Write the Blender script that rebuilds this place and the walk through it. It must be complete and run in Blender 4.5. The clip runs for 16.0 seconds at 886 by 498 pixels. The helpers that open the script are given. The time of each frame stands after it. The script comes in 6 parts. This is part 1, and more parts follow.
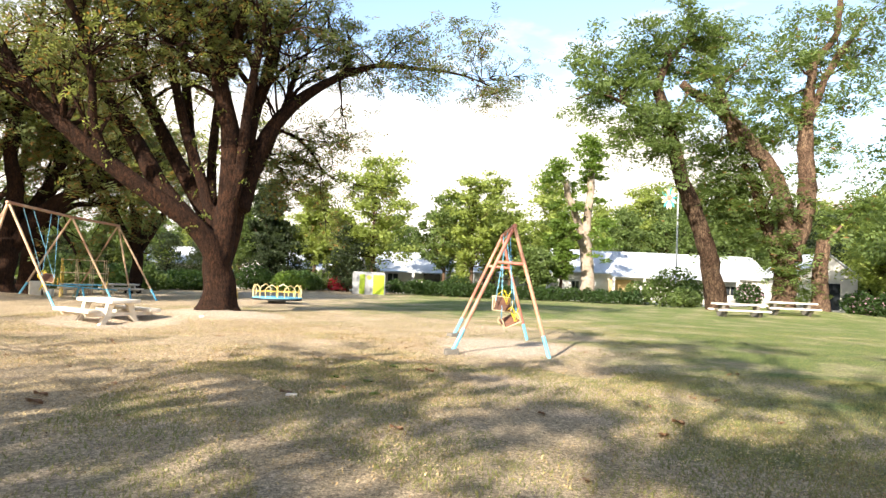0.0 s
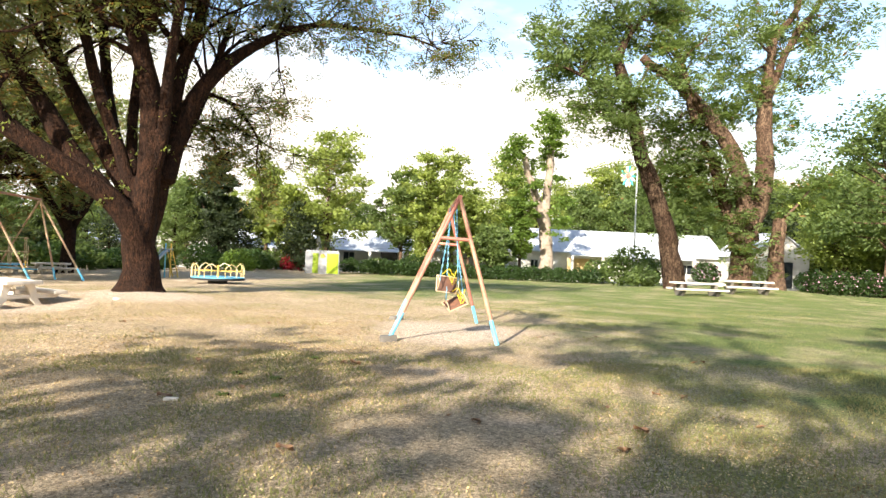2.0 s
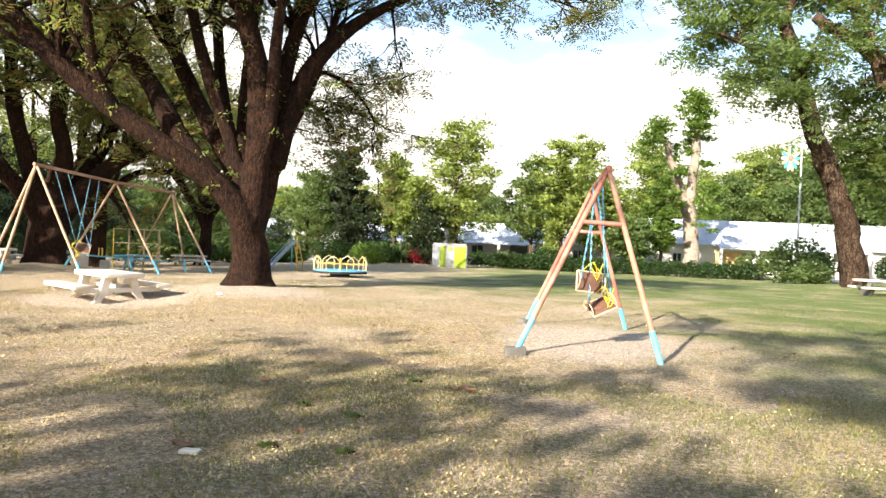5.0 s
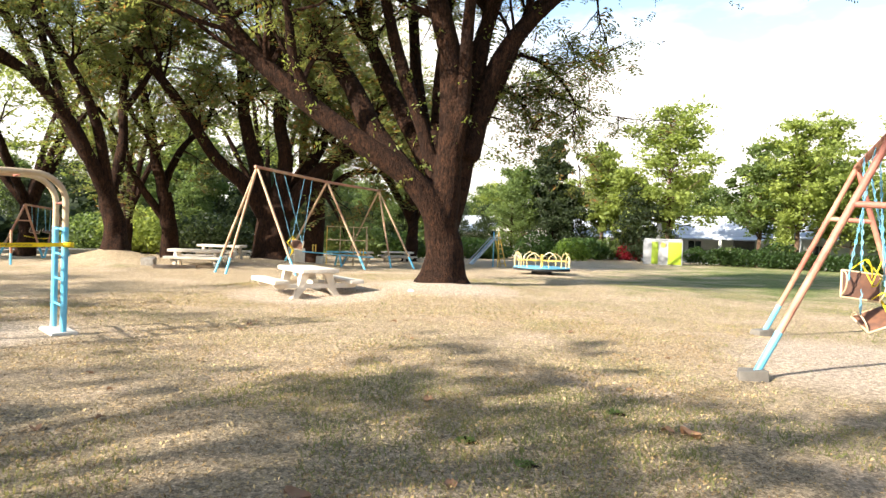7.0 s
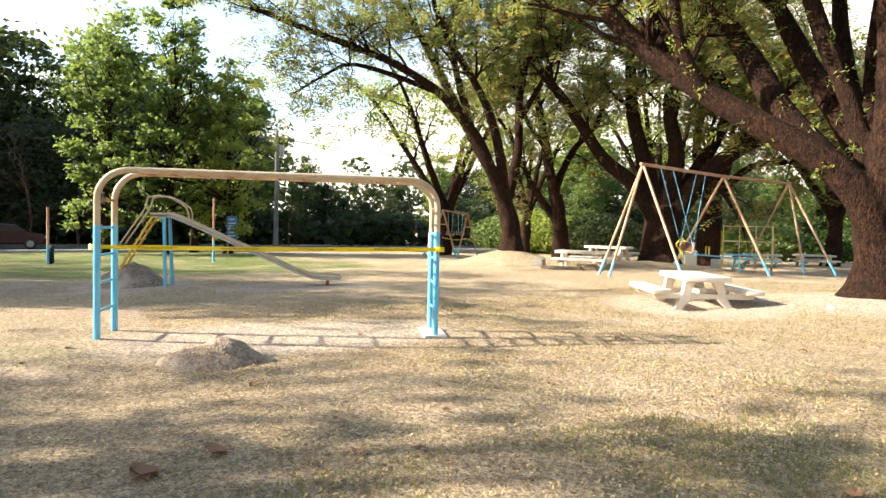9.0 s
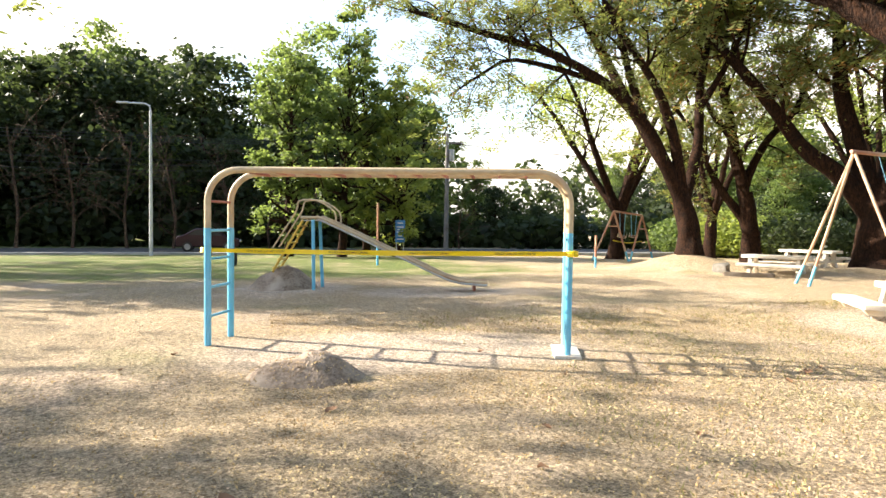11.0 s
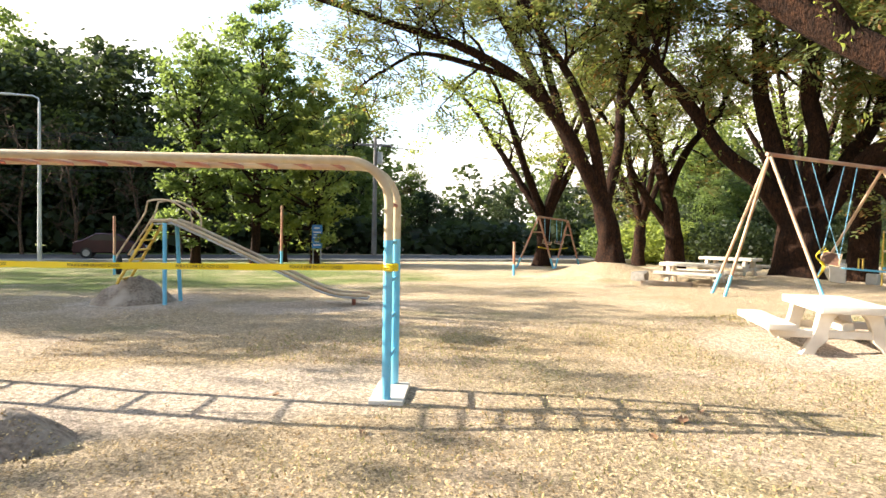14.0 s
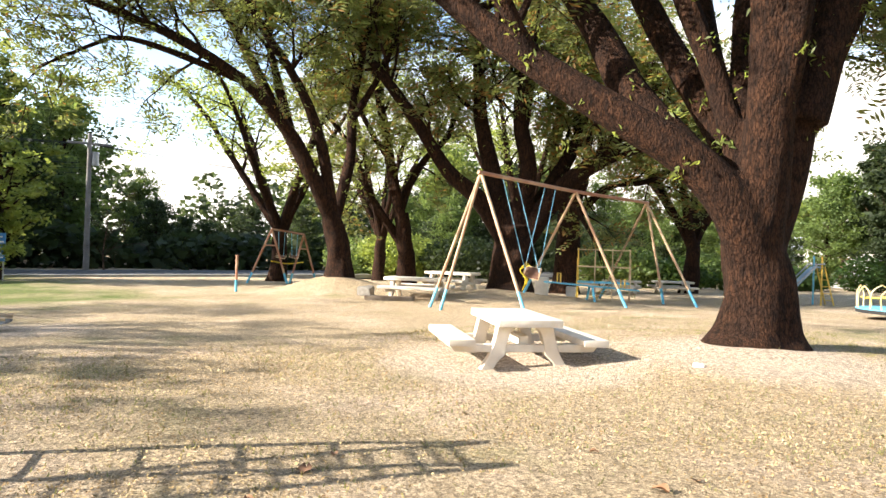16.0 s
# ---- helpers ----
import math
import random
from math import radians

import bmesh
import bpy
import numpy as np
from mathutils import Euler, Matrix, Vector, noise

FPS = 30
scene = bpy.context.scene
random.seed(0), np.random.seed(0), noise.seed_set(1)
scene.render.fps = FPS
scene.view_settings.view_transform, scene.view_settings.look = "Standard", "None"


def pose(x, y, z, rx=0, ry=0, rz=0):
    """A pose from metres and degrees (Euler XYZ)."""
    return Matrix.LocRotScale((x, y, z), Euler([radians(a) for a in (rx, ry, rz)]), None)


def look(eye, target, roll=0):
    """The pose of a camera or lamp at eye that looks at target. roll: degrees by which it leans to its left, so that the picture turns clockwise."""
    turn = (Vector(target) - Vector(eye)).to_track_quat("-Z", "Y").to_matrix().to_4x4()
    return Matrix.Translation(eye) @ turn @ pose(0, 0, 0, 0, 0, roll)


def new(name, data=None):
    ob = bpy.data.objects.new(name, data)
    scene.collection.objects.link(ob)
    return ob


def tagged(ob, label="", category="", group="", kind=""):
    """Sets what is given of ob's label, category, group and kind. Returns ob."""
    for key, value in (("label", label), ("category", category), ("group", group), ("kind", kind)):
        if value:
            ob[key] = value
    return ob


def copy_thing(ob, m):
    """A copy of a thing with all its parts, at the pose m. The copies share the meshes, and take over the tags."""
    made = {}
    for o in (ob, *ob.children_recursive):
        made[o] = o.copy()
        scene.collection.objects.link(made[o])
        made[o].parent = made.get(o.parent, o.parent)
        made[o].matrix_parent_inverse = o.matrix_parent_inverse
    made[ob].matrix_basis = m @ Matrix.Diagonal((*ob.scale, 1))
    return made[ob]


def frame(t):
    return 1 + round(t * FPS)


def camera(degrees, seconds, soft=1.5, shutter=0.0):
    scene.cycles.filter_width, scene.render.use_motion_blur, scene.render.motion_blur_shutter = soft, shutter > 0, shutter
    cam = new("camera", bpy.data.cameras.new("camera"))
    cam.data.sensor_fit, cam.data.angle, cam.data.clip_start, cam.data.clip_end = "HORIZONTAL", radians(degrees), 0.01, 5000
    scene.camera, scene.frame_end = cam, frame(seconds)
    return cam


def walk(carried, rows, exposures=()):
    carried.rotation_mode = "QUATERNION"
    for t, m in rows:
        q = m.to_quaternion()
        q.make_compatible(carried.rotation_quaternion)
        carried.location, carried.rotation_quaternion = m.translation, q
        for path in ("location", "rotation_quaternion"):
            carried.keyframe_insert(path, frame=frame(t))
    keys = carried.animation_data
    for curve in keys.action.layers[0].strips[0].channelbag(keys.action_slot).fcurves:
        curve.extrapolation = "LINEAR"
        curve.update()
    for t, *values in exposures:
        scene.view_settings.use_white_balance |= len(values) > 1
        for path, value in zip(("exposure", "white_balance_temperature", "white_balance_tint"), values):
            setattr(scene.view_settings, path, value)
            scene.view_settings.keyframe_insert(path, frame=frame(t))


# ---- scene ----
cam = camera(68.16, 16.0)
ROWS = [  # seconds, x, y, z, yaw, pitch, roll
    (0.0, -0.092, -0.009, 1.609, -0.45, 2.34, -2.48),
    (0.5, -0.007, 0.344, 1.573, -0.65, 1.76, -2.50),
    (1.0, 0.132, 0.691, 1.558, -1.34, 1.23, -2.48),
    (1.5, 0.295, 1.060, 1.588, -2.62, 0.96, -2.44),
    (2.0, 0.392, 1.512, 1.598, -3.82, 0.65, -2.49),
    (2.5, 0.466, 1.952, 1.569, -4.71, 0.62, -2.53),
    (3.0, 0.507, 2.403, 1.575, -4.71, 0.17, -2.57),
    (5.5, 0.383, 4.573, 1.509, 11.42, -0.54, -2.30),
    (6.0, 0.376, 4.982, 1.490, 14.24, -0.69, -2.16),
    (6.5, 0.324, 5.351, 1.485, 17.07, -1.08, -2.17),
    (7.0, 0.220, 5.658, 1.484, 25.51, -1.38, -2.03),
    (7.5, 0.088, 5.935, 1.508, 35.22, -1.81, -1.97),
    (8.0, -0.029, 6.253, 1.501, 43.65, -1.97, -1.65),
    (8.5, -0.177, 6.547, 1.497, 52.59, -2.28, -1.54),
    (9.0, -0.370, 6.823, 1.532, 59.13, -2.40, -1.32),
    (9.5, -0.556, 7.073, 1.531, 64.84, -2.47, -1.11),
    (10.0, -0.745, 7.350, 1.525, 70.05, -2.55, -0.96),
    (12.5, -1.831, 8.733, 1.480, 75.83, -2.36, -0.74),
    (13.0, -2.022, 9.048, 1.486, 75.40, -2.38, -0.78),
    (13.5, -2.257, 9.394, 1.503, 73.10, -2.35, -0.96),
    (14.0, -2.431, 9.712, 1.504, 69.92, -1.84, -1.02),
    (14.5, -2.594, 10.037, 1.514, 66.78, -1.23, -1.23),
    (15.0, -2.718, 10.430, 1.493, 60.47, -0.61, -1.73),
    (15.5, -2.804, 10.795, 1.462, 52.66, -0.21, -1.86),
    (16.0, -2.866, 11.143, 1.456, 48.84, 0.03, -1.85),
]
walk(cam, [(t, pose(x, y, z, 90 + pitch, roll, yaw)) for t, x, y, z, yaw, pitch, roll in ROWS],
     [(0.0, 1.6, 6850, 11), (3.0, 1.54, 6850, 11), (6.0, 1.57, 6600, 10), (9.0, 1.75, 7000, 11), (12.5, 1.94, 7000, 11), (14.7, 1.86, 6950, 11), (16.0, 1.75, 6750, 11)])

# ---------------------------------------------------------------- light
SUN_EL, SUN_DIR = radians(27), Vector((-0.49, -0.87))
sun = new("sun", bpy.data.lights.new("sun", "SUN"))
sun.data.energy, sun.data.angle, sun.data.color = 5.0, radians(0.6), (1.0, 0.955, 0.88)
_h = SUN_DIR.normalized() * math.cos(SUN_EL)
sun.matrix_world = look((_h.x * 60, _h.y * 60, math.sin(SUN_EL) * 60), (0, 0, 0))
world = bpy.data.worlds.new("world")
scene.world = world
world.use_nodes = True
wn, wl = world.node_tree.nodes, world.node_tree.links
bg = wn["Background"]
sky = wn.new("ShaderNodeTexSky")
sky.sky_type, sky.sun_disc, sky.sun_elevation = "NISHITA", False, SUN_EL
sky.sun_rotation = math.atan2(SUN_DIR.x, SUN_DIR.y)
wtc, wmap = wn.new("ShaderNodeTexCoord"), wn.new("ShaderNodeMapping")
wmap.inputs["Scale"].default_value = (1.0, 1.0, 2.6)
wmap.inputs["Location"].default_value = (0.35, 0.1, 0.15)
wnoise, wramp, wmix = wn.new("ShaderNodeTexNoise"), wn.new("ShaderNodeValToRGB"), wn.new("ShaderNodeMix")
wnoise.inputs["Scale"].default_value, wnoise.inputs["Detail"].default_value, wnoise.inputs["Roughness"].default_value = 1.5, 7.0, 0.55
wramp.color_ramp.elements[0].position, wramp.color_ramp.elements[1].position = 0.44, 0.56
wmix.data_type = "RGBA"
wmix.inputs["B"].default_value = (4.7, 4.5, 4.2, 1)
wl.new(wtc.outputs["Generated"], wmap.inputs["Vector"])
wl.new(wmap.outputs["Vector"], wnoise.inputs["Vector"])
wsep, wlift, wadd = wn.new("ShaderNodeSeparateXYZ"), wn.new("ShaderNodeMath"), wn.new("ShaderNodeMath")
wlift.operation, wlift.inputs[1].default_value, wlift.inputs[2].default_value = "MULTIPLY_ADD", -0.95, 0.225
wadd.operation = "ADD"
wl.new(wtc.outputs["Generated"], wsep.inputs[0])
wl.new(wsep.outputs["Z"], wlift.inputs[0])
wl.new(wnoise.outputs["Fac"], wadd.inputs[0])
wl.new(wlift.outputs[0], wadd.inputs[1])
wl.new(wadd.outputs[0], wramp.inputs["Fac"])
wl.new(wramp.outputs["Color"], wmix.inputs["Factor"])
wl.new(sky.outputs["Color"], wmix.inputs["A"])
wl.new(wmix.outputs["Result"], bg.inputs["Color"])
bg.inputs["Strength"].default_value = 0.13

# ---------------------------------------------------------------- materials


def material(name, colour, rough=0.8, second=None, scale=8.0, bump=0.0, bump_scale=60.0, metal=0.0, island=0.0, obj=0.0, third=None, big=0.7, through_light=None, streak=1.0):
    """A surface whose colour wanders between two tones at two scales, with fine relief."""
    m = bpy.data.materials.new(name)
    m.use_nodes = True
    n, l = m.node_tree.nodes, m.node_tree.links
    b = n["Principled BSDF"]
    b.inputs["Roughness"].default_value, b.inputs["Metallic"].default_value = rough, metal
    tc = n.new("ShaderNodeTexCoord")
    fine, coarse = n.new("ShaderNodeTexNoise"), n.new("ShaderNodeTexNoise")
    fine.inputs["Scale"].default_value, fine.inputs["Detail"].default_value = scale, 6.0
    coarse.inputs["Scale"].default_value, coarse.inputs["Detail"].default_value = scale * 0.13 * big / 0.7, 4.0
    geo = n.new("ShaderNodeNewGeometry")
    where = geo.outputs["Position"]
    if streak != 1.0:
        stretch = n.new("ShaderNodeMapping")
        stretch.inputs["Scale"].default_value = (1, 1, streak)
        l.new(where, stretch.inputs["Vector"])
        where = stretch.outputs["Vector"]
    l.new(where, fine.inputs["Vector"])
    l.new(geo.outputs["Position"], coarse.inputs["Vector"])
    second = second or tuple(c * 0.7 for c in colour)
    mix1, ramp1 = n.new("ShaderNodeMix"), n.new("ShaderNodeValToRGB")
    ramp1.color_ramp.elements[0].position, ramp1.color_ramp.elements[1].position = 0.36, 0.66
    mix1.data_type = "RGBA"
    mix1.inputs["A"].default_value, mix1.inputs["B"].default_value = (*colour, 1), (*second, 1)
    l.new(fine.outputs["Fac"], ramp1.inputs["Fac"])
    l.new(ramp1.outputs["Color"], mix1.inputs["Factor"])
    mix2, ramp2 = n.new("ShaderNodeMix"), n.new("ShaderNodeValToRGB")
    ramp2.color_ramp.elements[0].position, ramp2.color_ramp.elements[1].position = 0.45, 0.7
    mix2.data_type = "RGBA"
    mix2.inputs["B"].default_value = (*(third or tuple(c * 0.8 for c in second)), 1)
    l.new(coarse.outputs["Fac"], ramp2.inputs["Fac"])
    l.new(ramp2.outputs["Color"], mix2.inputs["Factor"])
    l.new(mix1.outputs["Result"], mix2.inputs["A"])
    out = mix2.outputs["Result"]
    if island or obj:
        hsv, ma = n.new("ShaderNodeHueSaturation"), n.new("ShaderNodeMapRange")
        if island:
            l.new(geo.outputs["Random Per Island"], ma.inputs["Value"])
        else:
            l.new(n.new("ShaderNodeObjectInfo").outputs["Random"], ma.inputs["Value"])
        k = island or obj
        ma.inputs["To Min"].default_value, ma.inputs["To Max"].default_value = 1 - k, 1 + k
        l.new(ma.outputs["Result"], hsv.inputs["Value"])
        l.new(out, hsv.inputs["Color"])
        out = hsv.outputs["Color"]
    if streak != 1.0:
        b.inputs["Specular IOR Level"].default_value = 0.12
        vo, cr, mu = n.new("ShaderNodeTexVoronoi"), n.new("ShaderNodeMapRange"), n.new("ShaderNodeMix")
        vo.feature = "DISTANCE_TO_EDGE"
        vo.inputs["Scale"].default_value = bump_scale * 0.75
        warp = n.new("ShaderNodeMix")
        warp.data_type = "RGBA"
        warp.inputs["Factor"].default_value = 0.12
        l.new(where, warp.inputs["A"])
        l.new(fine.outputs["Color"], warp.inputs["B"])
        l.new(warp.outputs["Result"], vo.inputs["Vector"])
        cr.inputs["From Max"].default_value, cr.inputs["To Min"].default_value = 0.16, 0.25
        l.new(vo.outputs["Distance"], cr.inputs["Value"])
        mu.data_type, mu.blend_type = "RGBA", "MULTIPLY"
        mu.inputs["Factor"].default_value = 1.0
        l.new(out, mu.inputs["A"])
        l.new(cr.outputs["Result"], mu.inputs["B"])
        out = mu.outputs["Result"]
    l.new(out, b.inputs["Base Color"])
    if bump:
        bn, bu = n.new("ShaderNodeTexNoise"), n.new("ShaderNodeBump")
        bn.inputs["Scale"].default_value, bn.inputs["Detail"].default_value = bump_scale, 5.0
        bu.inputs["Strength"].default_value, bu.inputs["Distance"].default_value = bump, 0.02 if streak == 1.0 else 0.07
        l.new(where, bn.inputs["Vector"])
        l.new(bn.outputs["Fac"], bu.inputs["Height"])
        l.new(bu.outputs["Normal"], b.inputs["Normal"])
    if through_light:
        tr, add = n.new("ShaderNodeBsdfTranslucent"), n.new("ShaderNodeMixShader")
        tr.inputs["Color"].default_value = (*through_light, 1)
        add.inputs["Fac"].default_value = 0.42
        l.new(b.outputs["BSDF"], add.inputs[1])
        l.new(tr.outputs["BSDF"], add.inputs[2])
        l.new(add.outputs["Shader"], n["Material Output"].inputs["Surface"])
        b.inputs["Specular IOR Level"].default_value = 0.3
    return m


def leaf_material(name, a, b, glow, rough=0.55):
    return material(name, a, rough, b, 0.9, island=0.45, through_light=glow)


M_BARK = material("bark", (0.062, 0.029, 0.016), 0.95, (0.016, 0.0095, 0.007), 14, 1.0, 34, third=(0.027, 0.0145, 0.01), streak=0.36)
M_BARK_LIGHT = material("bark_light", (0.19, 0.125, 0.08), 0.95, (0.06, 0.036, 0.024), 5, 1.0, 14, third=(0.11, 0.065, 0.042), streak=0.4)
M_BARK_PALE = material("bark_pale", (0.33, 0.27, 0.21), 0.95, (0.24, 0.18, 0.13), 4, 0.8, 16)
M_LEAF = leaf_material("leaf_rain_tree", (0.11, 0.128, 0.045), (0.06, 0.076, 0.028), (0.32, 0.35, 0.08))
M_LEAF_DRY = leaf_material("leaf_dry", (0.26, 0.15, 0.05), (0.16, 0.09, 0.03), (0.4, 0.22, 0.05))
M_LEAF_GREEN = leaf_material("leaf_green", (0.12, 0.165, 0.05), (0.07, 0.1, 0.032), (0.28, 0.37, 0.08))
M_LEAF_LIGHT = leaf_material("leaf_light", (0.23, 0.27, 0.065), (0.14, 0.18, 0.045), (0.48, 0.55, 0.1))
M_LEAF_BRIGHT = leaf_material("leaf_bright", (0.12, 0.185, 0.035), (0.075, 0.12, 0.025), (0.32, 0.45, 0.06))
M_LEAF_DARK = leaf_material("leaf_dark", (0.046, 0.064, 0.027), (0.03, 0.043, 0.02), (0.08, 0.11, 0.03))
M_HEDGE = leaf_material("leaf_hedge", (0.045, 0.085, 0.025), (0.03, 0.055, 0.015), (0.12, 0.2, 0.03))
M_PINK = leaf_material("petal_pink", (0.7, 0.45, 0.5), (0.6, 0.35, 0.42), (0.7, 0.4, 0.45))
M_RED_PLANT = leaf_material("leaf_red", (0.4, 0.03, 0.05), (0.25, 0.02, 0.03), (0.5, 0.05, 0.06))
M_CREAM = material("paint_cream", (0.55, 0.43, 0.27), 0.55, (0.49, 0.37, 0.22), 14, 0.15, 90, third=(0.40, 0.26, 0.15))
M_BLUE = material("paint_sky_blue", (0.10, 0.46, 0.66), 0.45, (0.12, 0.42, 0.6), 16, 0.12, 90, third=(0.18, 0.5, 0.66))
M_RED = material("paint_rust_red", (0.39, 0.145, 0.095), 0.6, (0.3, 0.095, 0.065), 16, 0.12, 90, third=(0.5, 0.28, 0.18))
M_ORANGE = material("paint_faded_orange", (0.42, 0.2, 0.12), 0.6, (0.36, 0.15, 0.09), 12, 0.12, 90, third=(0.5, 0.34, 0.22))
M_PEACH = material("paint_faded_peach", (0.52, 0.37, 0.23), 0.6, (0.46, 0.3, 0.18), 12, 0.12, 90, third=(0.42, 0.22, 0.13))
M_YELLOW_PALE = material("paint_worn_yellow", (0.72, 0.55, 0.25), 0.5, (0.66, 0.45, 0.14), 12, 0.1, 80, third=(0.7, 0.62, 0.42))
M_YELLOW = material("paint_yellow", (0.72, 0.48, 0.06), 0.5, (0.66, 0.42, 0.08), 12, 0.1, 80)
M_TAPE = material("tape_yellow", (0.85, 0.62, 0.01), 0.35, (0.8, 0.55, 0.01), 5)
M_INK = material("ink_black", (0.03, 0.028, 0.02), 0.5)
M_PALE_BLUE = material("paint_pale_blue", (0.3, 0.42, 0.52), 0.5, (0.42, 0.48, 0.52), 6, third=(0.2, 0.34, 0.5))
M_STEEL = material("steel_grey", (0.42, 0.43, 0.43), 0.4, (0.34, 0.34, 0.34), 12, metal=0.6)
M_GALV = material("galvanised", (0.55, 0.57, 0.58), 0.45, (0.45, 0.46, 0.47), 6, metal=0.3)
M_WOODSEAT = material("seat_wood", (0.17, 0.075, 0.04), 0.6, (0.11, 0.05, 0.03), 18, 0.2, 60)
M_CONCRETE = material("concrete_white", (0.74, 0.68, 0.58), 0.85, (0.66, 0.59, 0.49), 7, 0.25, 120, third=(0.56, 0.48, 0.37))
M_CONCRETE_GREY = material("concrete_grey", (0.2, 0.18, 0.15), 0.9, (0.13, 0.115, 0.095), 9, 0.5, 60)
M_WALL = material("wall_render_white", (0.66, 0.63, 0.57), 0.85, (0.56, 0.53, 0.47), 1.5)
M_WALL_WARM = material("wall_render_ochre", (0.6, 0.42, 0.2), 0.85, (0.5, 0.34, 0.16), 1.5)
M_ROOF = material("roof_sheet_white", (0.55, 0.57, 0.6), 0.5, (0.45, 0.47, 0.5), 1.2, third=(0.38, 0.4, 0.42))
M_GLASS = material("glass_dark", (0.03, 0.035, 0.04), 0.08)
M_ASPHALT = material("asphalt", (0.055, 0.053, 0.05), 0.9, (0.04, 0.04, 0.04), 12, 0.4, 90, third=(0.075, 0.07, 0.065))
M_ROADGREY = material("lane_concrete", (0.42, 0.41, 0.38), 0.9, (0.34, 0.33, 0.3), 4)
M_LIME = material("plastic_lime", (0.27, 0.36, 0.015), 0.45, (0.22, 0.3, 0.015), 3)
M_PLASTIC = material("plastic_grey_white", (0.36, 0.36, 0.35), 0.5, (0.27, 0.27, 0.27), 3)
M_DIRT = material("dirt_mound", (0.32, 0.24, 0.17), 0.98, (0.15, 0.105, 0.07), 22, 1.0, 40, third=(0.44, 0.35, 0.26))
M_RUBBER = material("rubber", (0.02, 0.02, 0.02), 0.85)
M_ROPE_Y = material("rope_yellow", (0.75, 0.58, 0.02), 0.7, (0.65, 0.48, 0.02), 30)
M_ROPE_B = material("chain_blue", (0.13, 0.42, 0.58), 0.55, (0.2, 0.4, 0.5), 30, metal=0.1)
M_LITTER = material("fallen_leaf", (0.46, 0.31, 0.125), 0.9, (0.22, 0.125, 0.05), 9, island=0.6, third=(0.62, 0.48, 0.24))
M_BIGLEAF = material("fallen_big_leaf", (0.3, 0.16, 0.075), 0.8, (0.2, 0.1, 0.05), 10, island=0.3)
M_GRASS = material("grass_blade", (0.33, 0.27, 0.12), 0.75, (0.15, 0.18, 0.05), 1.2, island=0.45, through_light=(0.35, 0.32, 0.1))
M_CAR = material("car_maroon", (0.04, 0.012, 0.02), 0.25, (0.03, 0.01, 0.016), 2, metal=0.4)
M_SIGN_BLUE = material("sign_blue", (0.03, 0.2, 0.5), 0.45)
M_SIGN_WHITE = material("sign_white", (0.8, 0.8, 0.8), 0.5)
M_POLE = material("utility_pole", (0.22, 0.2, 0.185), 0.85, (0.16, 0.145, 0.13), 6)


BARE = [(1.5, 15.6, 1.5, 2.2), (-8.6, 9.4, 1.1, 2.3), (-8.7, 17.6, 1.7, 1.7), (-15.3, 12.0, 1.3, 2.0), (-17.0, 8.6, 1.6, 1.4), (-6.6, 20.0, 1.8, 1.6)]


